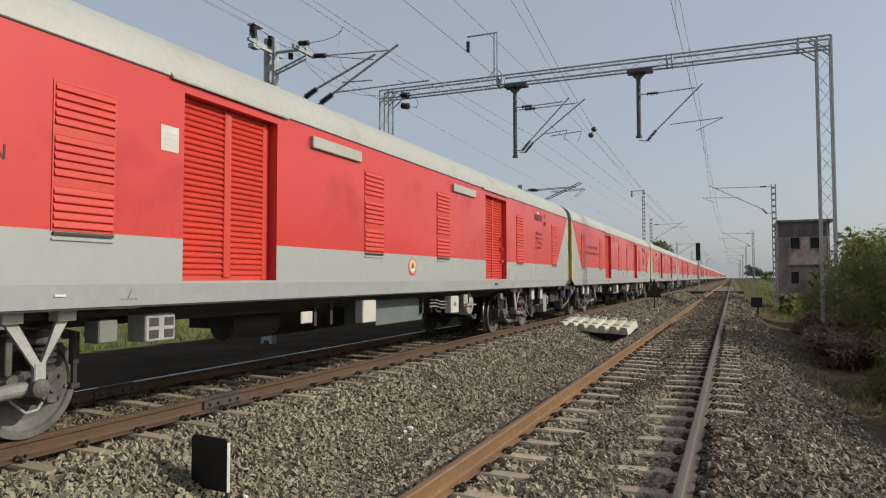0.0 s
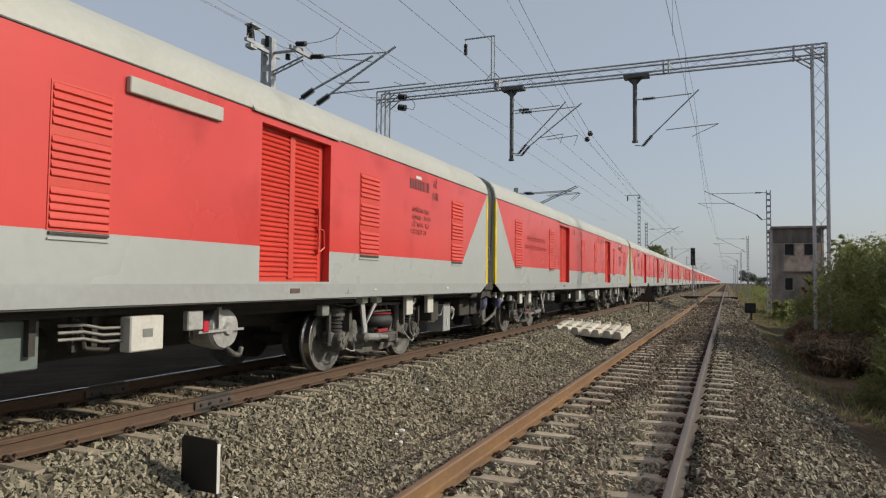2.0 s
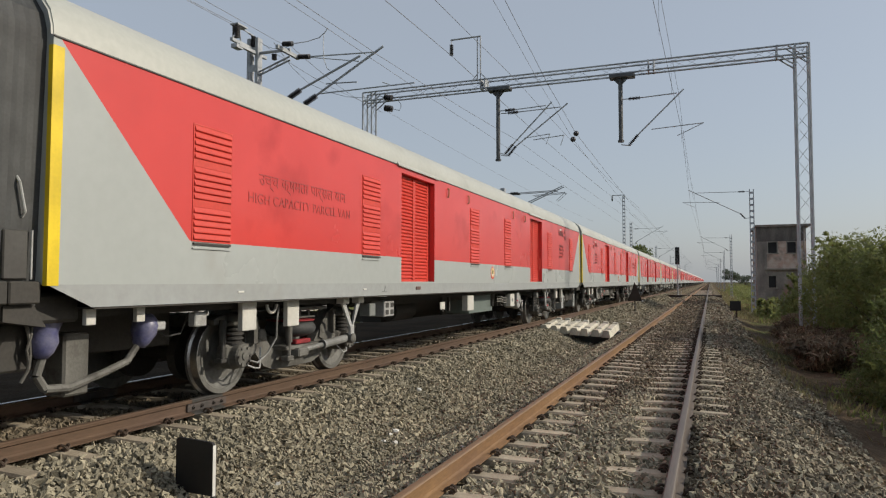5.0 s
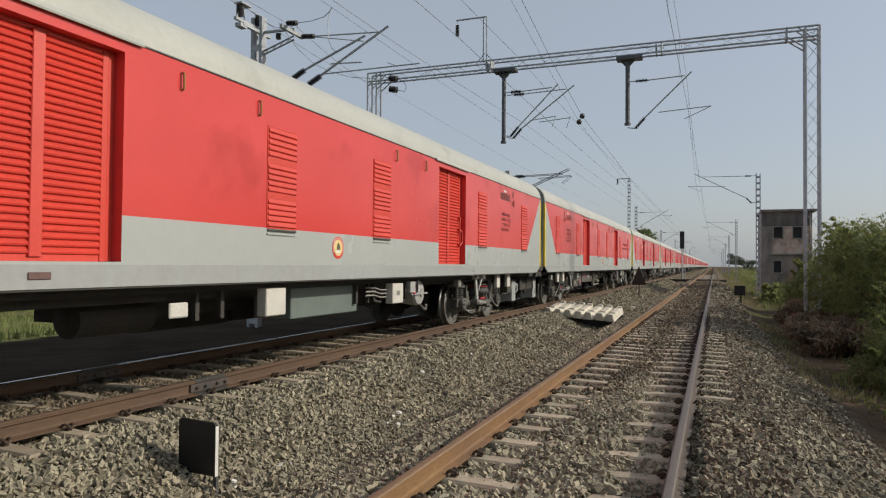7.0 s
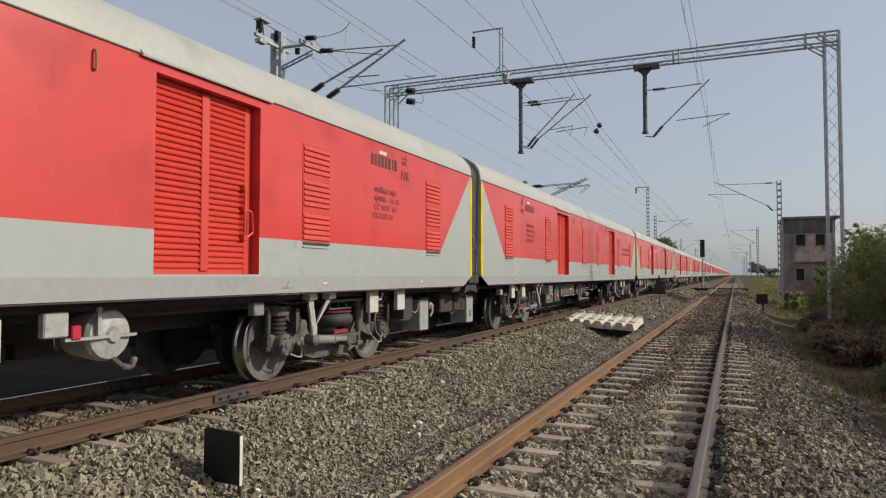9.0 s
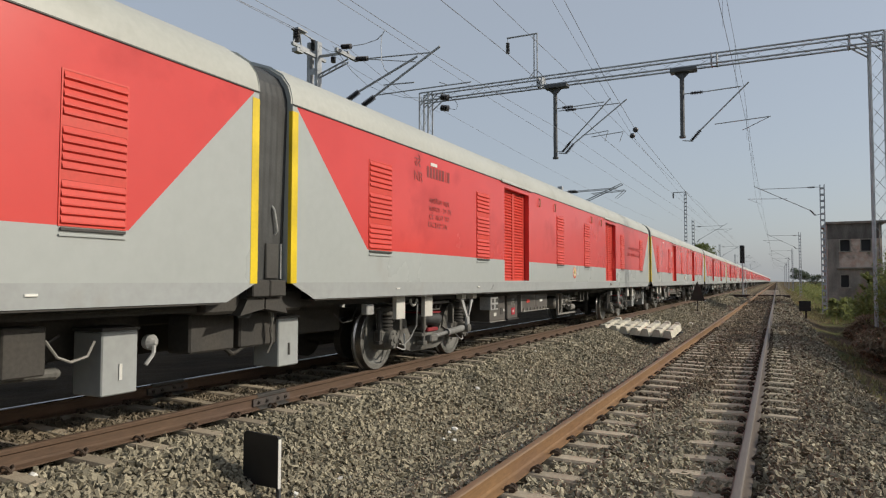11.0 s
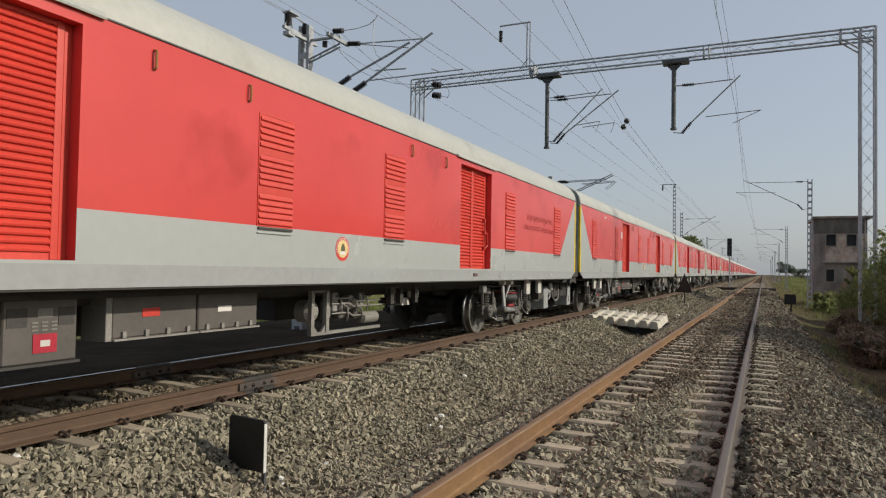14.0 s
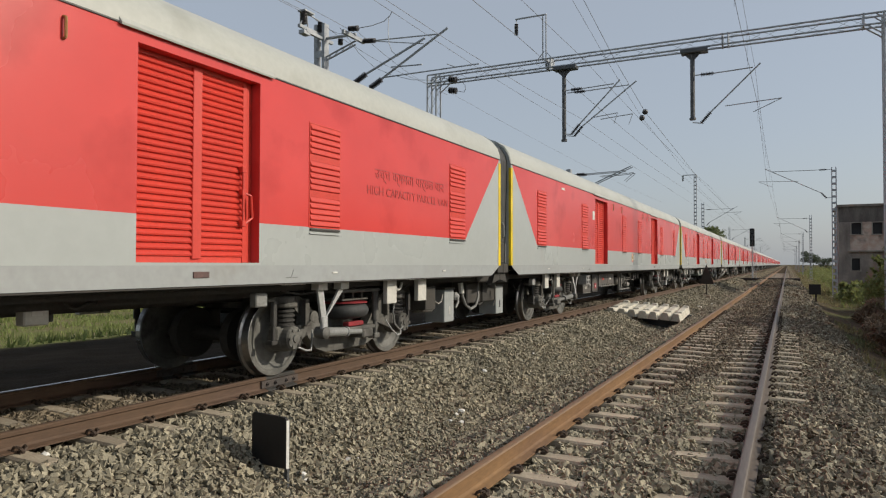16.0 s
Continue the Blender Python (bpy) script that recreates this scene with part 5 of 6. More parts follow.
    if boxes:
        for y0, y1 in ((-2.98, -1.76), (1.74, 2.95)):
            plate_box(c, "destination_box", y0, y1, 3.02, 3.17, ROOF, NEAR - 0.01, NEAR + 0.05, "cream painted name board holder", 0.008)
        bm = bmesh.new()
        box(bm, NEAR + 0.001, NEAR + 0.005, -5.42, -5.20, 2.57, 2.81)
        nt_ = part("paper_notice", bm, WHITE, c, "white paper notice")
        bm = bmesh.new()
        for k in range(3):
            box(bm, NEAR + 0.005, NEAR + 0.007, -5.39, -5.23, 2.63 + 0.05 * k, 2.63 + 0.05 * k)
        part("notice_line", bm, BOX_GREY, nt_)
    else:
        for y in (-2.97, -1.77, 1.80, 3.0):
            bm = bmesh.new()
            chain(bm, [(NEAR, y, 3.01), (NEAR + 0.03, y, 3.02), (NEAR + 0.03, y, 3.17), (NEAR, y, 3.18)], 0.012)
            part("hook_handle", bm, BRASS, c, "small upright ochre handle")
    (equipment_panels if panels else equipment_plain)(c)
    return c


def build_far_coach():
    c = thing("parcel_van", "distant red and light grey parcel van with louvred sides", "train car", (TX, 0, TZ), "vans of the parcel train")
    coach_body(c)
    lo = part("louvre", louvre_bm(), RED_DOOR, c)
    lo.location = (NEAR, LOUVRES[0], 0)
    for y in LOUVRES[1:]:
        again("louvre", lo, c, (NEAR, y, 0))
    d = part("sliding_door", door_leaf_bm(-0.735, 0.735), RED_DOOR, c, "closed red ribbed sliding door")
    d.location = (NEAR - 0.125, DOORS[0], 0)
    again("sliding_door", d, c, (NEAR - 0.125, DOORS[1], 0))
    for e in (-1, 1):
        part("bellows", bellows_bm(e), BELLOWS, c)
        bm = bmesh.new()
        for k in (-1.28, 1.28):
            for s in (-0.86, 0.86):
                lathe(bm, (s - 0.06, e * 7.45 + k, 0.4575), (1, 0, 0), [(0, 0.4575), (0.12, 0.4575)], 16)
        for s in (-1, 1):
            prism(bm, SIDE_FRAME, "x", s * 1.0 - 0.07, s * 1.0 + 0.07)
        bmesh.ops.translate(bm, verts=[v for v in bm.verts if abs(v.co.y) < 2.0], vec=(0, e * 7.45, 0))
        part("bogie", bm, BOGIE, c)
    plate_box(c, "battery_box", -1.1, 0.55, 0.55, 1.03, BOX_GREY)
    plate_box(c, "locker", -4.6, -3.3, 0.6, 1.03, BOX_DARK)
    return c


VAN_A = "red and grey parcel van with cream name board holders"
VAN_B = "red and grey parcel van with ribbed doors and small handles"
VAN_C = "red and grey parcel van with dark equipment cabinets underneath"
vans = {0: build_coach(VAN_A, True, False, False), 1: build_coach(VAN_B, False, False, False), 2: build_coach(VAN_C, False, True, True)}
far = build_far_coach()
for k in (-1, 3, 4, 5):
    vans[k] = copy_thing(vans[1 if k in (-1, 4) else 2], pose(TX, 0, TZ))
    if k > 0:
        for ob in list(vans[k].children):
            if ob.name.startswith(("lettering", "number_bar", "hose_coupling", "hose_clip", "coupler_block")):
                bpy.data.objects.remove(ob)
part("paper_notice", box(bmesh.new(), NEAR + 0.001, NEAR + 0.005, -5.42, -5.20, 2.57, 2.81), WHITE, vans[3], "white paper notice")
vans[6] = far
for k in range(7, 26):
    vans[k] = copy_thing(far, pose(TX, 0, TZ))


RUN = [(0, 0), (2.5, 9.37), (3.5, 13.07), (7, 25.875), (11, 40.29), (13.5, 48.97), (16, 57.68)]


def rolled(t):
    """Metres the train has run by t seconds: about 3.6 m/s, easing off slightly."""
    k = max(i for i in range(len(RUN) - 1) if RUN[i][0] <= t)

    def pace(i):
        lo, hi = max(i - 1, 0), min(i + 1, len(RUN) - 1)
        return (RUN[hi][1] - RUN[lo][1]) / (RUN[hi][0] - RUN[lo][0])
    (t0, s0), (t1, s1) = RUN[k], RUN[k + 1]
    h = t1 - t0
    u = (t - t0) / h
    return s0 * (1 + 2 * u) * (1 - u) ** 2 + s1 * u * u * (3 - 2 * u) + h * (pace(k) * u * (1 - u) ** 2 - pace(k + 1) * u * u * (1 - u))


def motions():
    half_seconds = [k / 2 for k in range(33)]
    for k, van in vans.items():
        walk(van, [(t, pose(TX, 9.87 + PITCH * k - rolled(t), TZ)) for t in half_seconds])
        if k <= 4:
            for w in [o for o in van.children if o.name.startswith("wheelset")]:
                y = w.location.y
                turn = 37 * k + 20 * y
                walk(w, [(j * 4 / 30, pose(0, y, 0.4575, math.degrees(rolled(j * 4 / 30) / 0.4575) + turn)) for j in range(121)])


# ---- overhead line: portal, masts, wires ----
def lattice(bm, p, q, w, d, r=0.02, cell=0.9, up=(0, 0, 1), lace=0.009):
    """Four corner bars from p to q with zigzag lacing; w and d are its widths."""
    p, q = Vector(p), Vector(q)
    ax = (q - p).normalized()
    u = Vector(up)
    s = ax.cross(u).normalized()
    u = s.cross(ax).normalized()
    cs = [s * w / 2 * i + u * d / 2 * j for i, j in ((1, 1), (1, -1), (-1, -1), (-1, 1))]
    for c in cs:
        tube(bm, p + c, q + c, r, 5)
    k = max(1, round((q - p).length / cell))
    for i in range(k):
        a, b = p.lerp(q, i / k), p.lerp(q, (i + 1) / k)
        for n in range(4):
            c0, c1 = cs[n], cs[(n + 1) % 4]
            tube(bm, a + (c0 if i % 2 else c1), b + (c1 if i % 2 else c0), lace, 4)
    return bm


def cantilever(parent, x, y, z_top, z_low, reach, contact, tail, double=False, rise=0.28, second=0.0):
    """Swivelling bracket: stay tube, raking tube, insulators and registration arm."""
    s = 1 if reach > 0 else -1
    bars, first = [], reach
    for k in ((0.0, 0.45) if double else (0.0,)):
        yy = y + k
        reach = first + (second if k else 0.0)
        bars += [((x + s * 0.75, yy, z_top), (x + reach, yy, z_top + 0.05), 0.022),
                 ((x + s * 0.62, yy, z_low + 0.32), (x + reach * 1.12, yy, z_top + rise), 0.028),
                 ((x + reach * 0.55, yy, contact + 0.32), (x + reach + tail, yy, contact + 0.42), 0.018),
                 ((x + reach + tail, yy, contact + 0.42), (x + reach, yy, contact), 0.014),
                 ((x, yy, z_top), (x + s * 0.3, yy, z_top), 0.02),
                 ((x, yy, z_low), (x + s * 0.3, yy, z_low - 0.05), 0.02)]
    b = None
    for p, q, r in bars:
        one = part("bracket_tube" if b else "cantilever", tube(bmesh.new(), p, q, r, 6), GALV, b or parent, "" if b else "galvanised swivel bracket tubes")
        b = b or one
    for k in ((0.0, 0.45) if double else (0.0,)):
        yy = y + k
        part("insulator", insulator(bmesh.new(), (x + s * 0.3, yy, z_top), (x + s * 0.75, yy, z_top), 0.075), PORCELAIN, b)
        part("insulator", insulator(bmesh.new(), (x + s * 0.3, yy, z_low - 0.05), (x + s * 0.64, yy, z_low + 0.34), 0.075), PORCELAIN, b)
    return b


GY = 27.27
gantry = thing("portal_gantry", "galvanised lattice portal gantry spanning the tracks", "gantry")
for x, top in ((4.42, 10.15), (-13.30, 10.15)):
    bm = bmesh.new()
    lattice(bm, (x, GY, -0.9), (x, GY, top), 0.45, 0.45, 0.04, 0.62, (0, 1, 0), 0.010)
    s = -1 if x > 0 else 1
    for dy in (-0.22, 0.22):
        tube(bm, (x + s * 0.2, GY + dy, 9.35), (x + s * 0.85, GY + dy, 9.85), 0.03, 5)
        tube(bm, (x - s * 0.2, GY + dy, 9.55), (x + s * 0.5, GY + dy, 10.15), 0.025, 5)
    part("leg", bm, GALV, gantry)
    part("footing", box(bmesh.new(), x - 0.5, x + 0.5, GY - 0.5, GY + 0.5, -1.2, -0.78, 0.03), SLEEPER, gantry)
bm = bmesh.new()
lattice(bm, (-13.5, GY, 9.95), (4.62, GY, 9.95), 0.45, 0.38, 0.036, 0.7, (0, 0, 1), 0.007)
for x in (-7.85, -7.65, -0.95, -0.75, 3.6):
    box(bm, x - 0.02, x + 0.02, GY - 0.27, GY + 0.27, 9.72, 10.18)
part("beam", bm, GALV, gantry)
for x, low in ((-7.04, 6.58), (-2.0, 7.0)):
    bm = bmesh.new()
    tube(bm, (x, GY - 0.3, low), (x, GY - 0.3, 9.5), 0.085, 10)
    box(bm, x - 0.42, x + 0.55, GY - 0.52, GY - 0.08, 9.52, 9.68, 0.02)
    prism(bm, [(x - 0.3, 9.52), (x + 0.3, 9.52), (x + 0.09, 9.3), (x - 0.09, 9.3)], "y", GY - 0.33, GY - 0.27)
    lathe(bm, (x, GY - 0.3, low - 0.02), (0, 0, 1), [(0, 0.12), (0.08, 0.12)], 10)
    arm = part("drop_arm", bm, DARKSTEEL, gantry, "dark drop arm under the beam")
    cantilever(gantry, x, GY - 0.3, 8.68, 6.88, 2.1 if x > -5 else 2.05, 7.08 if x > -5 else 7.12, 0.95 if x > -5 else 0.15, x < -5, 0.18, 0.5)
bm = bmesh.new()
chain(bm, [(-12.9, GY - 0.25, 9.95), (-12.45, GY - 0.25, 9.85), (-11.98, GY - 0.25, 9.74), (-11.75, GY - 0.25, 9.62), (-11.6, GY - 0.25, 9.45), (-11.58, GY - 0.25, 9.28), (-11.66, GY - 0.25, 9.15), (-11.98, GY - 0.25, 9.24)], 0.012, 5)
loops = part("jumper_wire", bm, DARKSTEEL, gantry)
for z in (9.79, 9.30):
    part("insulator", insulator(bmesh.new(), (-12.42, GY - 0.25, z + 0.03), (-12.0, GY - 0.25, z - 0.05), 0.15, 4), PORCELAIN, loops)
bm = bmesh.new()
for dx in (-0.06, 0.08):
    tube(bm, (-8.0 + dx, GY, 10.15), (-8.0 + dx, GY, 12.1), 0.03, 6)
tube(bm, (-7.9, GY, 12.12), (-9.3, GY, 12.12), 0.035, 6)
tube(bm, (-8.35, GY, 10.15), (-8.0, GY, 10.55), 0.02, 5)
tube(bm, (-7.6, GY, 10.15), (-7.95, GY, 10.55), 0.02, 5)
tube(bm, (-9.26, GY, 12.1), (-9.26, GY, 11.92), 0.015, 5)
hook = part("feeder_bracket", bm, GALV, gantry)
part("insulator", insulator(bmesh.new(), (-9.26, GY, 11.92), (-9.26, GY, 11.42), 0.09), PORCELAIN, hook)


def mast(x, y, top, side, hook_top=False, group="line masts"):
    """A single laced mast with a bracket over the track."""
    t = thing("overhead_line_mast", "galvanised laced mast with a bracket arm", "mast", (0, 0, 0), group)
    bm = bmesh.new()
    for dx in (-0.13, 0.13):
        box(bm, x + dx - 0.03, x + dx + 0.03, y - 0.09, y + 0.09, -1.0, top)
    for k in range(int((top + 0.8) / 0.45)):
        z = -0.6 + 0.45 * k
        box(bm, x - 0.13, x + 0.13, y - 0.1, y - 0.085, z, z + 0.16)
    part("post", bm, GALV, t)
    part("footing", box(bmesh.new(), x - 0.4, x + 0.4, y - 0.4, y + 0.4, -1.3, -0.75, 0.03), SLEEPER, t)
    if hook_top:
        bm = bmesh.new()
        tube(bm, (x, y, top - 0.2), (x, y, top + 0.15), 0.04, 6)
        tube(bm, (x + 0.15, y, top + 0.1), (x - 1.4, y, top + 0.1), 0.05, 6)
        h = part("feeder_bracket", bm, GALV, t)
        part("insulator", insulator(bmesh.new(), (x - 1.36, y, top + 0.05), (x - 1.36, y, top - 0.6), 0.12), PORCELAIN, h)
    elif x > 0:
        cantilever(t, x - 0.15, y, 8.15, 6.2, -3.75, 7.1, -0.9)
    else:
        cantilever(t, x + 0.15, y, 8.3, 6.4, 3.4, 7.5, 0.9)
    return t


mast(4.12, 54.3, 8.3, -1)
for y in (110.8, 166, 222, 280, 340):
    mast(4.2, y, 8.6, -1)
mast(-8.4, 84, 11.9, 1, True)
mast(-8.2, 90, 9.2, 1)
for y in (145, 200, 258, 318):
    mast(-9.0, y, 8.9, 1)

# the nearest mast behind the train, with twin brackets and a cross-arm
near_mast = thing("overhead_line_mast", "galvanised mast with twin brackets and dark insulators", "mast", (0, 0, 0), "line masts")
MY = 14.6
bm = bmesh.new()
for dx in (-0.14, 0.12):
    box(bm, -10.12 + dx - 0.045, -10.12 + dx + 0.045, MY - 0.1, MY + 0.1, -1.1, 8.0)
for k in range(18):
    box(bm, -10.26, -10.0, MY - 0.11, MY - 0.095, -0.6 + 0.48 * k, -0.42 + 0.48 * k)
part("post", bm, GALV, near_mast)
bm = bmesh.new()
for dz in (0.0, -0.13):
    box(bm, -10.22 - dz, -10.14 - dz, MY - 0.90 - dz, MY + 0.38, 7.68 + dz, 7.76 + dz)
box(bm, -10.2, -10.02, MY - 0.88, MY - 0.62, 7.50, 7.60)
for dy in (-0.86, -0.52):
    tube(bm, (-10.18, MY + dy, 7.74), (-10.18, MY - 0.60, 8.16), 0.022, 5)
box(bm, -10.30, -10.06, MY - 0.80, MY - 0.40, 8.13, 8.17)
tube(bm, (-10.2, MY - 0.45, 8.15), (-10.16, MY, 8.08), 0.02, 5)
tube(bm, (-10.05, MY, 7.60), (-9.0, MY, 7.58), 0.04, 6)
for dz in (0.0, 0.10):
    tube(bm, (-10.02, MY, 6.98 + dz), (-9.0, MY, 7.30 + dz), 0.026, 5)
for k in range(4):
    tube(bm, (-9.9 + 0.22 * k, MY, 7.02 + 0.069 * k), (-9.8 + 0.22 * k, MY, 7.15 + 0.069 * k), 0.014, 4)
box(bm, -9.11, -9.03, MY - 0.50, MY + 0.48, 7.46, 7.56)
part("cross_arm", bm, GALV, near_mast)
for p, q, r in (((-10.18, MY - 0.72, 7.80), (-10.18, MY - 0.72, 8.13), 0.095), ((-10.16, MY - 0.02, 7.78), (-10.16, MY - 0.02, 8.08), 0.07), ((-9.03, MY - 0.30, 7.63), (-8.72, MY - 0.30, 7.60), 0.07), ((-9.03, MY + 0.42, 7.52), (-8.66, MY + 0.42, 7.48), 0.07), ((-9.5, MY, 7.52), (-9.5, MY, 7.36), 0.07)):
    part("insulator", insulator(bmesh.new(), p, q, r), PORCELAIN, near_mast)
for base, foot, tip in (((-9.03, 6.28), (-10.0, 5.85), (-6.92, 7.16)), ((-8.55, 6.08), (-10.0, 5.4), (-6.28, 7.32))):
    bm = bmesh.new()
    tube(bm, (foot[0], MY, foot[1]), (base[0], MY, base[1]), 0.03, 6)
    tube(bm, (base[0] + 0.3, MY, base[1] + 0.17), (tip[0], MY, tip[1]), 0.03, 6)
    br = part("bracket_tube", bm, GALV, near_mast)
    part("insulator", insulator(bmesh.new(), (base[0], MY, base[1]), (base[0] + 0.36, MY, base[1] + 0.19), 0.078), PORCELAIN, br)
bm = bmesh.new()
tube(bm, (-8.66, MY + 0.42, 7.48), (-6.5, MY, 7.2), 0.018, 6)
tube(bm, (-8.66, MY + 0.42, 7.46), (-6.95, MY, 7.02), 0.012, 6)
tube(bm, (-7.9, MY, 6.55), (-7.0, MY, 6.5), 0.018, 5)
tube(bm, (-8.13, MY, 6.31), (-5.43, MY, 6.31), 0.018, 5)
tube(bm, (-6.05, MY, 6.31), (-6.3, MY, 6.42), 0.012, 5)
chain(bm, [(-8.72, MY - 0.3, 7.60), (-8.4, MY - 0.15, 7.66), (-8.12, MY, 7.78), (-7.95, MY, 7.9), (-7.88, MY, 8.0)], 0.012, 5)
chain(bm, [(-7.88, MY, 8.0), (-7.98, MY, 7.85), (-8.0, MY, 7.6), (-7.98, MY, 7.2), (-7.88, MY, 6.95), (-7.7, MY, 6.8)], 0.010, 5)
chain(bm, [(-9.3, MY - 0.3, 7.70), (-8.9, MY, 7.05), (-8.4, MY, 6.6), (-7.9, MY, 6.35), (-7.3, MY, 6.15), (-6.6, MY, 6.05)], 0.008, 4)
part("stay_tube", bm, GALV, near_mast)


def wire(name_label, spans, r=0.009, sag=0.0, droppers=None):
    t = bmesh.new()
    for p, q in zip(spans, spans[1:]):
        p, q = Vector(p), Vector(q)
        k = 10 if sag else 1
        pts = [p.lerp(q, i / k) - Vector((0, 0, 4 * sag * (i / k) * (1 - i / k))) for i in range(k + 1)]
        chain(t, pts, r, 4)
        if droppers is not None:
            for i in range(1, k):
                a = pts[i]
                tube(t, a, (a.x, a.y, droppers), 0.004, 3)
    ob = part("overhead_wire", t, WIRE)
    tagged(ob, name_label, "overhead wire", "overhead wires")


CON = 7.33
ysup = [-60, -28, GY, 54.3, 110.8, 166, 222, 280, 340]
wire("thin contact wire above the clear track", [(0.25 if i % 2 == 0 else -0.1, y, CON if y < 100 else 7.1) for i, y in enumerate(ysup)], 0.007)
wire("sagging catenary wire above the clear track", [(0.15, y, 8.85 if y < 50 else 8.2) for y in ysup], 0.0062, 0.55, 7.3)
wire("contact wire above the train, rising to an anchor", [(-5.25, 8, 12.6), (-5.25, 20.8, 10.6), (-5.2, GY, 9.55), (-5.1, 33.5, 8.62), (-5.25, 60, 7.7), (-5.25, 90, 7.5), (-5.25, 145, 7.5), (-5.25, 260, 7.5)], 0.007)
wire("catenary wire above the train, rising to an anchor", [(-5.05, 8, 13.3), (-5.05, 20.8, 10.95), (-5.0, GY, 9.75), (-4.95, 33.5, 8.9), (-5.2, 60, 8.4), (-5.2, 90, 8.35), (-5.2, 145, 8.4), (-5.2, 260, 8.4)], 0.010)
wire("feeder wire hung from the gantry bracket", [(-9.26, y, 11.42) for y in (-40, GY, 84, 150, 260)], 0.012, 0.25)
wire("earth wire above the gantry", [(-7.2, y, 11.0) for y in (-40, 30, 90, 160)], 0.009, 0.3)
wire("wire between the mast and the gantry", [(-10.18, -25, 8.6), (-10.18, MY - 0.72, 8.16), (-13.0, GY, 9.6), (-13.0, 90, 9.4)], 0.0062, 0.3)
wire("second wire between mast and gantry", [(-10.0, -25, 8.5), (-10.16, MY, 8.10), (-9.0, MY, 7.68), (-12.6, GY, 9.2)], 0.0062, 0.2)
wire("catenary wire along the rear brackets", [(-7.94, -20, 8.15), (-7.94, MY, 8.03), (-7.94, GY, 8.03), (-7.9, 60, 8.0), (-7.9, 120, 8.0)], 0.0062, 0.04)
wire("wire running to the mast's strut insulator", [(-9.04, -20, 7.95), (-9.04, MY - 0.3, 7.63)], 0.0062, 0.03)
wire("contact wire along the rear brackets", [(-7.0, -20, 7.6), (-6.4, MY, 7.1), (-6.3, GY, 7.45), (-5.9, 60, 7.4), (-5.9, 120, 7.4)], 0.0062, 0.05)
low_mast = thing("overhead_line_mast", "low galvanised mast with a bracket arm", "mast", (0, 0, 0), "line masts")
part("post", box(bmesh.new(), -9.75, -9.5, 36.35, 36.6, -0.5, 6.75, 0.01), GALV, low_mast)
cantilever(low_mast, -9.5, 36.5, 6.45, 5.3, 2.9, 5.95, 0.5, True)
for z in (8.62, 8.9):
    bm = bmesh.new()
    bmesh.ops.create_icosphere(bm, subdivisions=2, radius=0.14)
    tube(bm, (0, -0.28, 0), (0, 0.28, 0), 0.02, 6)
    ob = part("wire_weight", bm, PORCELAIN, None, smooth=True)
    ob.location = (-5.1 if z < 8.7 else -4.95, 33.5, z)
    tagged(ob, "dark round insulator strung on the wire", "insulator", "round insulators on the wires")


# ---- trackside things ----
def track_board():
    t = thing("track_board", "small black board with a white edge on two thin posts", "sign", (-2.84, 4.5, 0))
    t.rotation_euler = (0, 0, radians(-4))
    g = float(ground_z(np.array(-2.84), np.array(4.5)))
    bm = bmesh.new()
    w = 0.43
    outline = [(-w, -0.36), (0, -0.36), (0, 0.075), (-0.02, 0.095), (-w + 0.03, 0.105), (-w, 0.075)]
    prism(bm, outline, "y", -0.014, 0.014)
    part("board", bm, BLACKBOARD, t)
    part("edge", box(bmesh.new(), 0.001, 0.006, -0.017, 0.017, -0.36, 0.07), WHITE, t, "white painted edge")
    for x in (-w + 0.03, -0.03):
        bm = bmesh.new()
        box(bm, x - 0.018, x + 0.018, 0.0145, 0.04, g - 0.12, 0.04)
        part("post", bm, DARKSTEEL, t)


track_board()


def sleeper_stack():
    """Seven clean sleepers side by side on two bearers."""
    rg = random.Random(3)
    base = sleeper_bm(SEATED)
    for v in base.verts:
        v.co.y *= 1.28 if v.co.z < -0.3 else 1.15
    bmesh.ops.rotate(base, verts=base.verts[:], cent=(0, 0, 0), matrix=Matrix.Rotation(math.pi / 2, 3, "Z"))
    first = part("concrete_sleeper", base, NEWSLEEPER)
    for k in range(7):
        s = first if k == 0 else again("concrete_sleeper", first, None)
        s.matrix_basis = pose(-3.98 + 0.335 * k, 23.3 + rg.uniform(-0.08, 0.08), 0.27 - 0.024 * k, 2.5, 4.0, rg.uniform(-1.0, 1.0) + 1)
        tagged(s, "clean pale concrete sleeper lying in a row on bearers", "sleeper", "spare sleepers beside the track")
    for y in (22.6, 24.1):
        bm = bmesh.new()
        prism(bm, [(-4.2, -0.75), (-1.7, -0.75), (-1.7, -0.28 + (y - 23.3) * 0.04), (-4.2, -0.12 + (y - 23.3) * 0.04)], "y", y - 0.1, y + 0.1)
        tagged(part("timber_bearer", bm, DARKSTEEL), "dark bearer under the spare sleepers", "bearer", "bearers under the spare sleepers")


sleeper_stack()


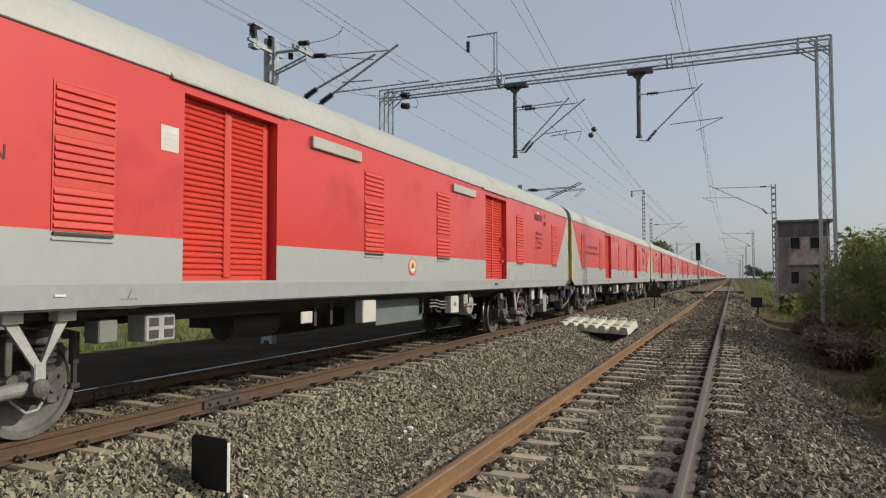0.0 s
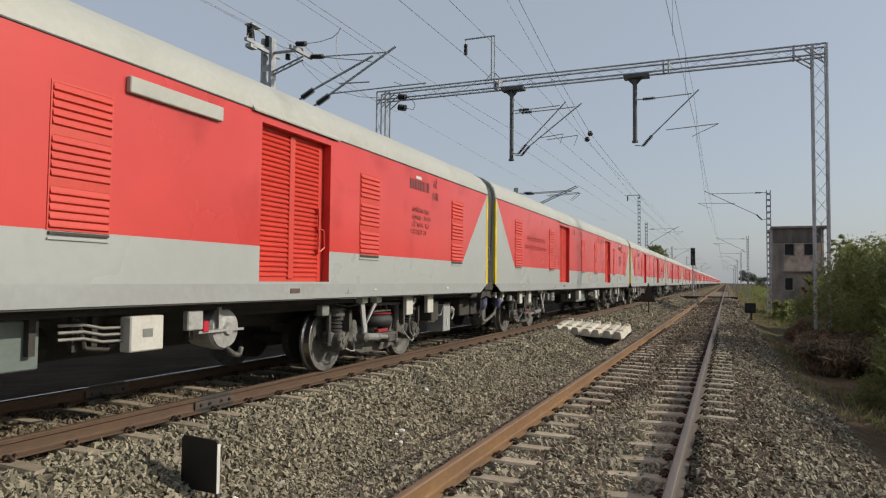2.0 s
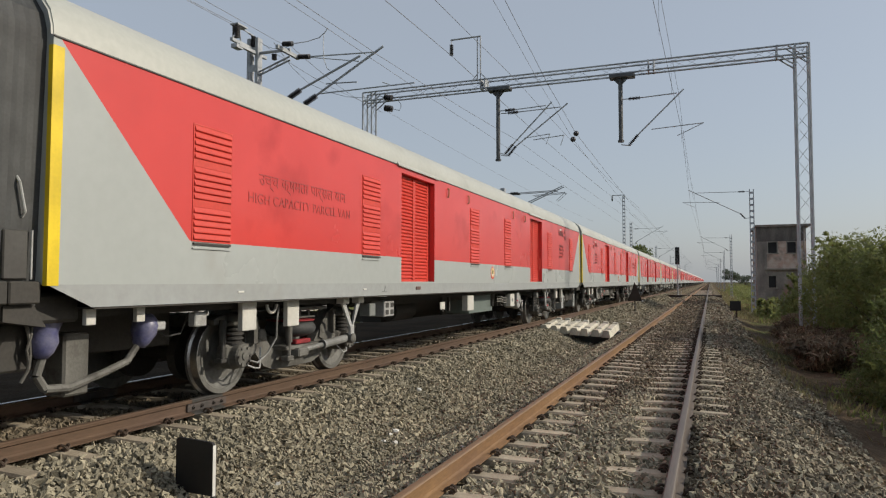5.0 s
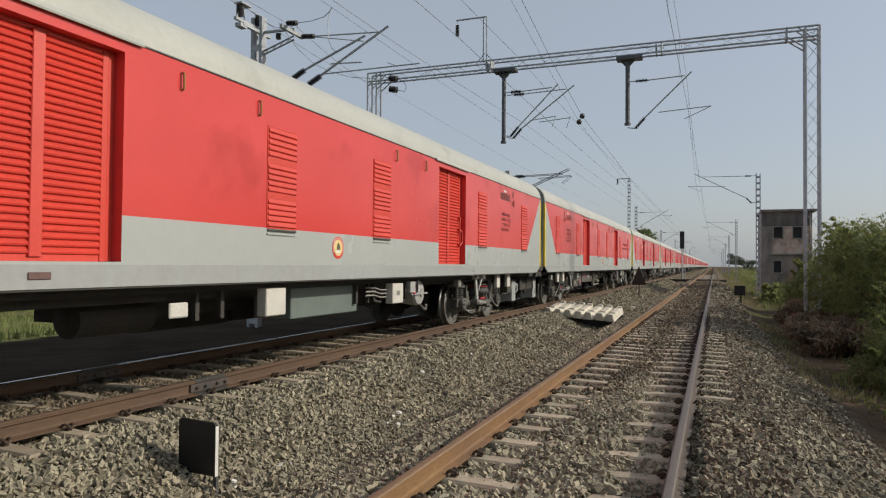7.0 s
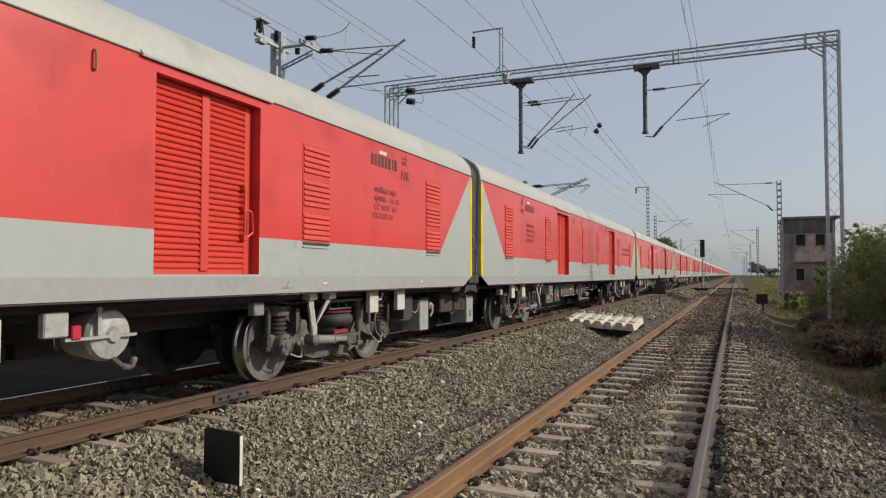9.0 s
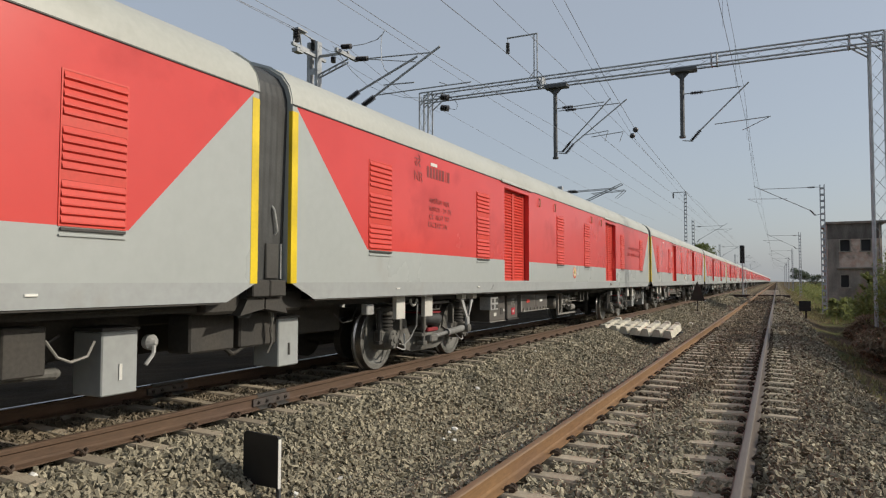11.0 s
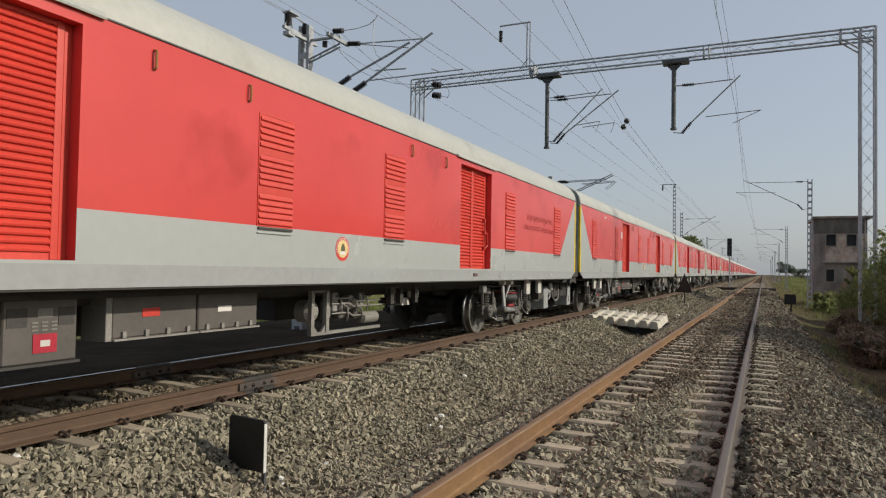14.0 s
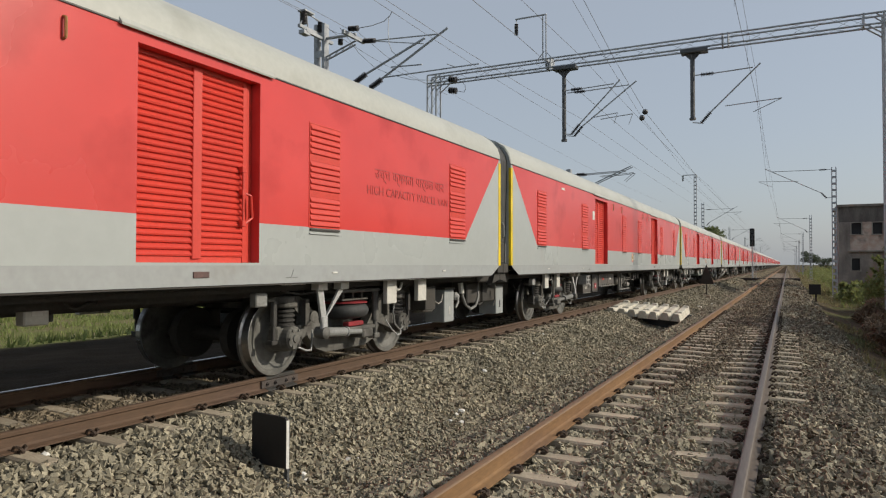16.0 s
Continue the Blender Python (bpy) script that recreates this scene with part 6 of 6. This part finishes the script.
def signal():
    t = thing("colour_light_signal", "tall grey post with a black colour-light signal head", "signal", (-2.75, 93.3, 0))
    bm = bmesh.new()
    tube(bm, (0, 0, -0.5), (0, 0, 5.3), 0.085, 10)
    for x in (0.15, 0.40):
        tube(bm, (x, 0.2, -0.3), (x, 0.2, 3.6), 0.02, 5)
    for k in range(11):
        tube(bm, (0.15, 0.2, 0.1 + 0.3 * k), (0.40, 0.2, 0.1 + 0.3 * k), 0.015, 4)
    box(bm, -0.5, 0.5, -0.4, 0.5, -0.6, -0.2, 0.03)
    part("post", bm, GALV, t)
    bm = bmesh.new()
    box(bm, -0.28, 0.28, -0.08, 0.2, 3.75, 6.0, 0.05)
    h = part("signal_head", bm, BLACKBOARD, t)
    for z in (4.15, 4.65, 5.15, 5.6):
        bm = bmesh.new()
        lathe(bm, (0, -0.08, z), (0, -1, 0), [(0, 0.15), (0.3, 0.17), (0.3, 0.155), (0.02, 0.13)], 14)
        part("lens_hood", bm, DARKSTEEL, h)


signal()


def triangle_board():
    t = thing("triangular_board", "dark brown triangular board on a thin post", "sign", (-3.0, 41.5, 0))
    bm = bmesh.new()
    prism(bm, [(-0.42, 0.35), (0.42, 0.35), (0, 1.48)], "y", -0.02, 0.02)
    part("board", bm, BOARD_BROWN, t)
    part("post", box(bmesh.new(), -0.03, 0.03, 0.021, 0.08, -0.8, 0.9, 0.01), BOARD_BROWN, t)
    part("foot", box(bmesh.new(), -0.22, 0.22, -0.1, 0.25, -0.75, -0.28, 0.03), SLEEPER, t, "pale concrete foot")


triangle_board()


def crossing_boards():
    """Dark flat strips laid across the tracks by the signal."""
    t = thing("crossing_boards", "dark flat strips laid level across the tracks", "crossing", (0, 82.6, 0))
    for x0, x1 in ((-4.25, -0.98), (-0.78, 0.78), (0.98, 2.4)):
        for k in range(4):
            part("plank", box(bmesh.new(), x0, x1, 0.32 * k, 0.32 * k + 0.29, -0.30, -0.02, 0.01), BOARD_BROWN, t)


crossing_boards()


def cess_board():
    t = thing("cess_board", "small dark square board on a short post beside the track", "sign", (2.45, 40.5, 0))
    part("board", box(bmesh.new(), -0.28, 0.28, -0.02, 0.02, -0.10, 0.44, 0.005), BLACKBOARD, t)
    part("post", box(bmesh.new(), 0.0, 0.1, 0.021, 0.1, -0.8, 0.3), BOARD_BROWN, t)


cess_board()


def building():
    """A two-storey derelict block: stained walls, empty windows, flat roof."""
    t = thing("derelict_building", "derelict two-storey block with stained walls and empty windows", "building", (4.6, 58, 0))

    def wall(x0, x1, z0, z1, mi):
        part("wall", box(bmesh.new(), x0, x1, 0, 0.25, z0, z1), (PLASTER, BRICKISH, SOOT)[mi], t)
    wall(0, 3.45, 4.62, 5.75, 2)
    wall(0, 0.74, 3.72, 4.62, 0), wall(1.5, 2.08, 3.72, 4.62, 1), wall(2.82, 3.45, 3.72, 4.62, 1)
    wall(0, 0.74, -1.2, 3.72, 0), wall(0.74, 3.45, 2.5, 3.72, 1)
    wall(0.74, 3.45, 2.0, 2.5, 0), wall(1.4, 3.45, -1.2, 2.0, 0), wall(0.74, 1.4, -1.2, 1.05, 0)
    for x0, x1, y0, y1 in ((0, 0.25, 0.25, 5.5), (3.2, 3.45, 0.25, 5.5), (0.25, 3.2, 5.25, 5.5)):
        part("wall", box(bmesh.new(), x0, x1, y0, y1, -1.2, 5.75), PLASTER, t)
    part("upper_floor", box(bmesh.new(), 0.25, 3.2, 0.25, 5.25, 2.2, 2.4), PLASTER, t)
    bm = bmesh.new()
    box(bm, -0.12, 3.78, -0.15, 5.65, 5.75, 5.93, 0.02)
    part("roof", bm, PLASTER, t)
    bm = bmesh.new()
    box(bm, 0.62, 3.45, -0.30, 0, 2.42, 2.52, 0.01)
    part("ledge", bm, PALE, t, "pale concrete ledge")
    for x0, x1, z0, z1 in ((0.74, 1.5, 3.72, 4.62), (2.08, 2.82, 3.72, 4.62), (0.74, 1.4, 1.05, 2.0)):
        bm = bmesh.new()
        box(bm, x0, x0 + 0.07, -0.03, 0.12, z0, z1)
        box(bm, x1 - 0.07, x1, -0.03, 0.12, z0, z1)
        box(bm, x0 + 0.07, x1 - 0.07, -0.03, 0.12, z1 - 0.06, z1)
        box(bm, x0 - 0.06, x1 + 0.06, -0.08, -0.031, z0 - 0.08, z0)
        w = part("window", bm, PALE, t, "empty window opening with a pale frame")
        # no real shutter: a black sheet stands in for the unlit room behind
        bm = bmesh.new()
        box(bm, x0 + 0.07, x1 - 0.07, 0.16, 0.20, z0, z1 - 0.06)
        part("shutter", bm, BLACKBOARD, w)
    bm = bmesh.new()
    tube(bm, (3.3, -0.1, -1), (3.3, -0.1, 5.7), 0.05, 6)
    part("drain_pipe", bm, PLASTER, t)


building()


# ---- plants ----
def leaves(rng, centres, radii, count, size, long=1.6, share=None):
    """Small leaf quads scattered through lumpy ellipsoids, thicker towards the skin."""
    pick = rng.choice(len(centres), count, p=share)
    d = rng.normal(size=(count, 3))
    d /= np.linalg.norm(d, axis=1, keepdims=True)
    r = rng.uniform(0.25, 1.0, count) ** 0.45 * (1 + 0.45 * np.sin(d[:, 0] * 8 + pick) * np.sin(d[:, 2] * 11 + pick * 2) * np.sin(d[:, 1] * 9 + pick))
    p = centres[pick] + d * r[:, None] * radii[pick]
    a = rng.normal(size=(count, 3))
    a /= np.linalg.norm(a, axis=1, keepdims=True)
    b = np.cross(a, rng.normal(size=(count, 3)))
    b /= np.linalg.norm(b, axis=1, keepdims=True)
    s = rng.uniform(0.6, 1.4, count)[:, None] * size
    a, b = a * s * long, b * s * 0.5
    v = np.stack([p - a, p + b * 0.9, p + a, p - b * 0.9], 1).reshape(-1, 3)
    return v, np.arange(count * 4).reshape(-1, 4)


def bush(name, label, category, x, y, spread, height, count, size, material, seed, lumps=9, group="scrub beside the track", sprigs=10, low=0.35, long=1.6):
    """A thorny bush: forked stems and a crown of many small leaves with gaps."""
    rng = np.random.default_rng(seed)
    z0 = float(ground_z(np.array(float(x)), np.array(float(y))))
    t = thing(name, label, category, (x, y, z0), group)
    cs, rs = [], []
    bm = bmesh.new()
    for k in range(lumps):
        a = k * 2.4 + rng.uniform(0, 0.8)
        rad = spread * math.sqrt((k + 0.5) / lumps) * 0.85
        h = height * rng.uniform(low, 0.80)
        c = np.array([math.cos(a) * rad, math.sin(a) * rad * 1.5, h])
        cs.append(c)
        rs.append(np.array([spread * rng.uniform(0.28, 0.46), spread * rng.uniform(0.4, 0.6), height * rng.uniform(0.2, 0.36)]))
        mid = Vector(c * 0.5) + Vector((rng.uniform(-0.15, 0.15), rng.uniform(-0.15, 0.15), 0.1))
        stem = bmesh.new()
        tube(stem, (rng.uniform(-0.1, 0.1), rng.uniform(-0.1, 0.1), -0.1), mid, 0.05 * height / 3, 6, 0, 0.035 * height / 3)
        tube(stem, mid, c, 0.035 * height / 3, 5, 0, 0.012)
        part("stem", stem, BARK, t)
    for k in range(sprigs):
        a = rng.uniform(0, 6.28)
        b0 = np.array([math.cos(a) * spread * 0.6, math.sin(a) * spread * 0.9, height * rng.uniform(0.55, 0.8)])
        b1 = b0 + np.array([math.cos(a) * rng.uniform(0.2, 0.7), math.sin(a) * rng.uniform(0.2, 0.7), rng.uniform(0.25, 0.75)]) * height * 0.3
        tube(bm, b0, b1, 0.012, 4, 0, 0.004)
        for f in (0.35, 0.55, 0.75, 0.95):
            cs.append(b0 + (b1 - b0) * f)
            rs.append(np.array([0.16, 0.16, 0.05]) * (1.2 - f) * height / 3.0 + 0.03)
    if sprigs:
        tagged(part("sprig", bm, BARK, t), kind="stuff")
    share = np.array([float(np.prod(r)) ** 0.5 for r in rs])
    v, f = leaves(rng, np.array(cs), np.array(rs), count, size, long, share / share.sum())
    v[:, 2] = np.maximum(v[:, 2], -0.02)
    crown = raw_mesh("crown", v, f, material, t)
    return t


BUSHLABEL = "dense green thorny bush with feathery leaves"
bush("thorn_bush", BUSHLABEL, "bush", 7.8, 30.0, 3.0, 4.4, 34000, 0.05, LEAF, 1, 18, sprigs=40, low=0.15)
bush("thorn_bush", BUSHLABEL, "bush", 6.5, 23.0, 2.6, 3.9, 48000, 0.040, LEAF, 2, 20, sprigs=44, low=0.14)
bush("thorn_bush", BUSHLABEL, "bush", 9.0, 23.5, 2.4, 5.3, 24000, 0.05, LEAF, 3, 12, sprigs=20)
bush("thorn_bush", BUSHLABEL, "bush", 6.6, 38.0, 2.1, 2.9, 16000, 0.065, LEAF, 4, 12, sprigs=18, low=0.15)
bush("thorn_bush", "lower dark green bush in shade", "bush", 5.6, 16.6, 1.5, 2.2, 22000, 0.032, LEAF_DARK, 5, 12, sprigs=14, low=0.1)
bush("thorn_bush", BUSHLABEL, "bush", 7.2, 14.4, 1.7, 2.9, 18000, 0.045, LEAF, 6, 12, sprigs=14, low=0.15)
bush("thorn_bush", "low green bush at the edge of the ballast", "bush", 4.9, 11.6, 1.0, 1.7, 16000, 0.034, LEAF, 7, 12, sprigs=12, low=0.12)
bush("thorn_bush", "low green bush beside the path", "bush", 8.2, 47.0, 2.0, 2.4, 8000, 0.075, LEAF, 8, 9, low=0.15)
bush("thorn_bush", "low green bush beside the path", "bush", 4.9, 49.5, 1.0, 1.3, 5000, 0.06, LEAF, 9, 8, low=0.15)
DRYLABEL = "dry brown brushwood heaped under the bushes"
bush("dry_brush", DRYLABEL, "brushwood", 4.6, 23.5, 1.4, 0.95, 18000, 0.04, DRY, 10, 14, "dry brush beside the track", 12, 0.05, 3.2)
bush("dry_brush", DRYLABEL, "brushwood", 4.1, 20.5, 1.1, 0.85, 14000, 0.04, DRY, 11, 12, "dry brush beside the track", 8, 0.05, 3.2)
bush("dry_brush", DRYLABEL, "brushwood", 5.0, 31.5, 1.3, 1.0, 12000, 0.05, DRY, 12, 12, "dry brush beside the track", 12, 0.05, 3.2)
bush("thorn_bush", "low leafy green bush at the edge of the ballast", "bush", 4.45, 14.9, 0.8, 1.15, 12000, 0.028, LEAF, 14, 12, sprigs=10, low=0.12)
bush("dry_brush", "pale dead stalks standing at the bush", "brushwood", 5.1, 27.8, 0.6, 1.9, 2500, 0.05, STRAW, 15, 8, "dry brush beside the track", 14, 0.1, 4.0)


def blades(name, label, material, boxes, size, seed):
    """Upright thin blades over patches of ground."""
    rng = np.random.default_rng(seed)
    vs = []
    for x0, x1, y0, y1, k, tall in boxes:
        x, y = rng.uniform(x0, x1, k), rng.uniform(y0, y1, k)
        clump = np.sin(x * 1.7 + y * 0.6) + np.sin(y * 1.1 - x * 0.7) + rng.uniform(-0.8, 0.8, k)
        x, y = x[clump > -0.2], y[clump > -0.2]
        n = len(x)
        z = ground_z(x, y) - 0.02
        h = tall * rng.uniform(0.4, 1.2, n)
        a = rng.uniform(0, 6.28, n)
        w = size * rng.uniform(0.6, 1.4, n)
        lean = rng.normal(size=(n, 2)) * 0.35 * h[:, None]
        base = np.stack([x, y, z], -1)
        side = np.stack([np.cos(a) * w, np.sin(a) * w, np.zeros(n)], -1)
        tip = base + np.stack([lean[:, 0], lean[:, 1], h], -1)
        vs.append(np.stack([base - side, base + side, tip], 1).reshape(-1, 3))
    v = np.concatenate(vs)
    ob = raw_mesh(name, v, np.arange(len(v)).reshape(-1, 3), material)
    tagged(ob, label, "grass", kind="stuff")


blades("dry_grass", "straw-coloured dry grass on the verge", STRAW, [(2.6, 5.0, 40, 90, 4500, 0.28), (2.8, 6, 60, 170, 4000, 0.4), (2.6, 4.4, 10, 30, 1800, 0.16)], 0.03, 21)
blades("green_grass", "green grass and weeds beyond the tracks", GRASS, [(-32, -13.0, -2, 40, 26000, 0.26), (-40, -12, 30, 120, 9000, 0.5), (3.8, 12, 42, 90, 5500, 0.38), (4, 30, 80, 220, 9000, 0.6), (3.4, 6.5, 12, 18, 1500, 0.10)], 0.03, 22)


def tree(x, y, height, seed, material=FARWOOD):
    rng = np.random.default_rng(seed)
    z0 = float(ground_z(np.array(float(x)), np.array(float(y))))
    t = thing("tree", "distant leafy green tree with an uneven crown", "tree", (x, y, z0), "distant trees")
    bm = bmesh.new()
    tube(bm, (0, 0, -0.2), (0.1, 0, height * 0.45), height * 0.035, 7, 0, height * 0.022)
    cs, rs = [], []
    for k in range(9):
        a = k * 2.4
        c = np.array([math.cos(a) * height * 0.26, math.sin(a) * height * 0.26, height * rng.uniform(0.45, 0.88)])
        tube(bm, (0.1, 0, height * 0.4), c, height * 0.016, 5, 0, 0.01)
        cs.append(c)
        rs.append(np.array([0.2, 0.2, 0.13]) * height * rng.uniform(0.7, 1.2))
    part("trunk", bm, BARK, t)
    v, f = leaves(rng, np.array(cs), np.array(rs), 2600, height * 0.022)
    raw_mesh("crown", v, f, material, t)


tree(-11.8, 116, 8.4, 31, LEAF_DARK)
tree(-10.6, 121, 7.6, 32, LEAF_DARK)
tree(11, 150, 3.7, 33)
tree(9.5, 190, 4.2, 34)
tree(17, 128, 3.6, 35)
tree(7.5, 240, 7, 36)


def far_woods():
    """A low uneven belt of scrub and trees along the horizon."""
    rng = np.random.default_rng(41)
    n = 240
    ang = rng.uniform(-1.45, 1.35, n)
    dist = rng.uniform(230, 900, n)
    x, y = np.sin(ang) * dist, np.cos(ang) * dist
    ok = (np.abs(x + 2.5) > 14)
    x, y, dist = x[ok], y[ok], dist[ok]
    cs = np.stack([x, y, np.full(len(x), -0.5)], -1)
    rs = np.stack([rng.uniform(6, 22, len(x)), rng.uniform(4, 10, len(x)), rng.uniform(2.0, 5.0, len(x))], -1)
    v, f = leaves(rng, cs, rs, 26000, 0.9, 1.2)
    v[:, 2] = np.maximum(v[:, 2], -1.5)
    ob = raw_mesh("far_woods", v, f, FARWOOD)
    tagged(ob, "hazy belt of distant scrub and trees", "woods", kind="stuff")


far_woods()


def verge_scrub():
    """Low green shrubs scattered along the verge into the distance."""
    rng = np.random.default_rng(43)
    n = 260
    y = 42 + 190 * rng.uniform(0, 1, n) ** 1.5
    x = 4.3 + 0.012 * y + rng.exponential(6.0, n)
    keep = ~((x < 9.8) & (y > 56) & (y < 65))
    x, y = x[keep], y[keep]
    tall = rng.uniform(0.5, 1.3, len(x)) * (1 + y / 200)
    cs = np.stack([x, y, ground_z(x, y) + tall * 0.35], -1)
    rs = np.stack([tall * rng.uniform(0.6, 1.3, len(x)), tall * rng.uniform(0.7, 1.5, len(x)), tall * 0.6], -1)
    v, f = leaves(rng, cs, rs, 60000, 0.085, 1.4)
    v[:, 2] = np.maximum(v[:, 2], -1.3)
    ob = raw_mesh("verge_scrub", v, f, LEAF)
    tagged(ob, "low green scrub along the far verge", "scrub", kind="stuff")


verge_scrub()


def low_wall():
    """A pale boundary wall of panels and posts in the grass behind the train."""
    t = thing("boundary_wall", "low pale concrete panel wall in the grass", "wall", (-30, 0, -1.1), kind="structure")
    post = part("post", box(bmesh.new(), -0.08, 0.08, -0.08, 0.08, -0.3, 1.5, 0.01), PALE, t)
    panel = part("panel", box(bmesh.new(), -0.035, 0.035, 0.08, 2.32, 0.0, 1.3, 0.01), HOUSE, t)
    for k in range(24):
        y = -6 + 2.4 * k
        for name, o in (("post", post), ("panel", panel)):
            q = o if k == 0 else again(name, o, t)
            q.location = (0, y, 0)


low_wall()

for spot in ((-3.27, 9.94, 0.05, 1), (-2.80, 8.06, 0.055, 2), (-2.73, 7.58, 0.04, 3), (-2.83, 5.42, 0.045, 4), (-2.76, 5.55, 0.04, 5), (-2.88, 4.77, 0.04, 6), (-2.80, 7.90, 0.045, 7), (-1.18, 6.21, 0.03, 8), (-3.71, 14.21, 0.05, 9), (-4.18, 3.13, 0.045, 10), (-2.84, 4.74, 0.035, 11), (-2.58, 7.60, 0.05, 12), (-3.73, 7.06, 0.03, 13), (-3.77, 54.56, 0.12, 14), (-2.52, 33.68, 0.1, 15), (-3.05, 7.35, 0.035, 16), (-3.3, 12.4, 0.04, 17), (-2.2, 36.0, 0.07, 18), (-3.6, 47.0, 0.09, 19), (-4.35, 5.6, 0.03, 20), (-1.95, 10.4, 0.035, 21)):
    pale_stone(*spot)

motions()
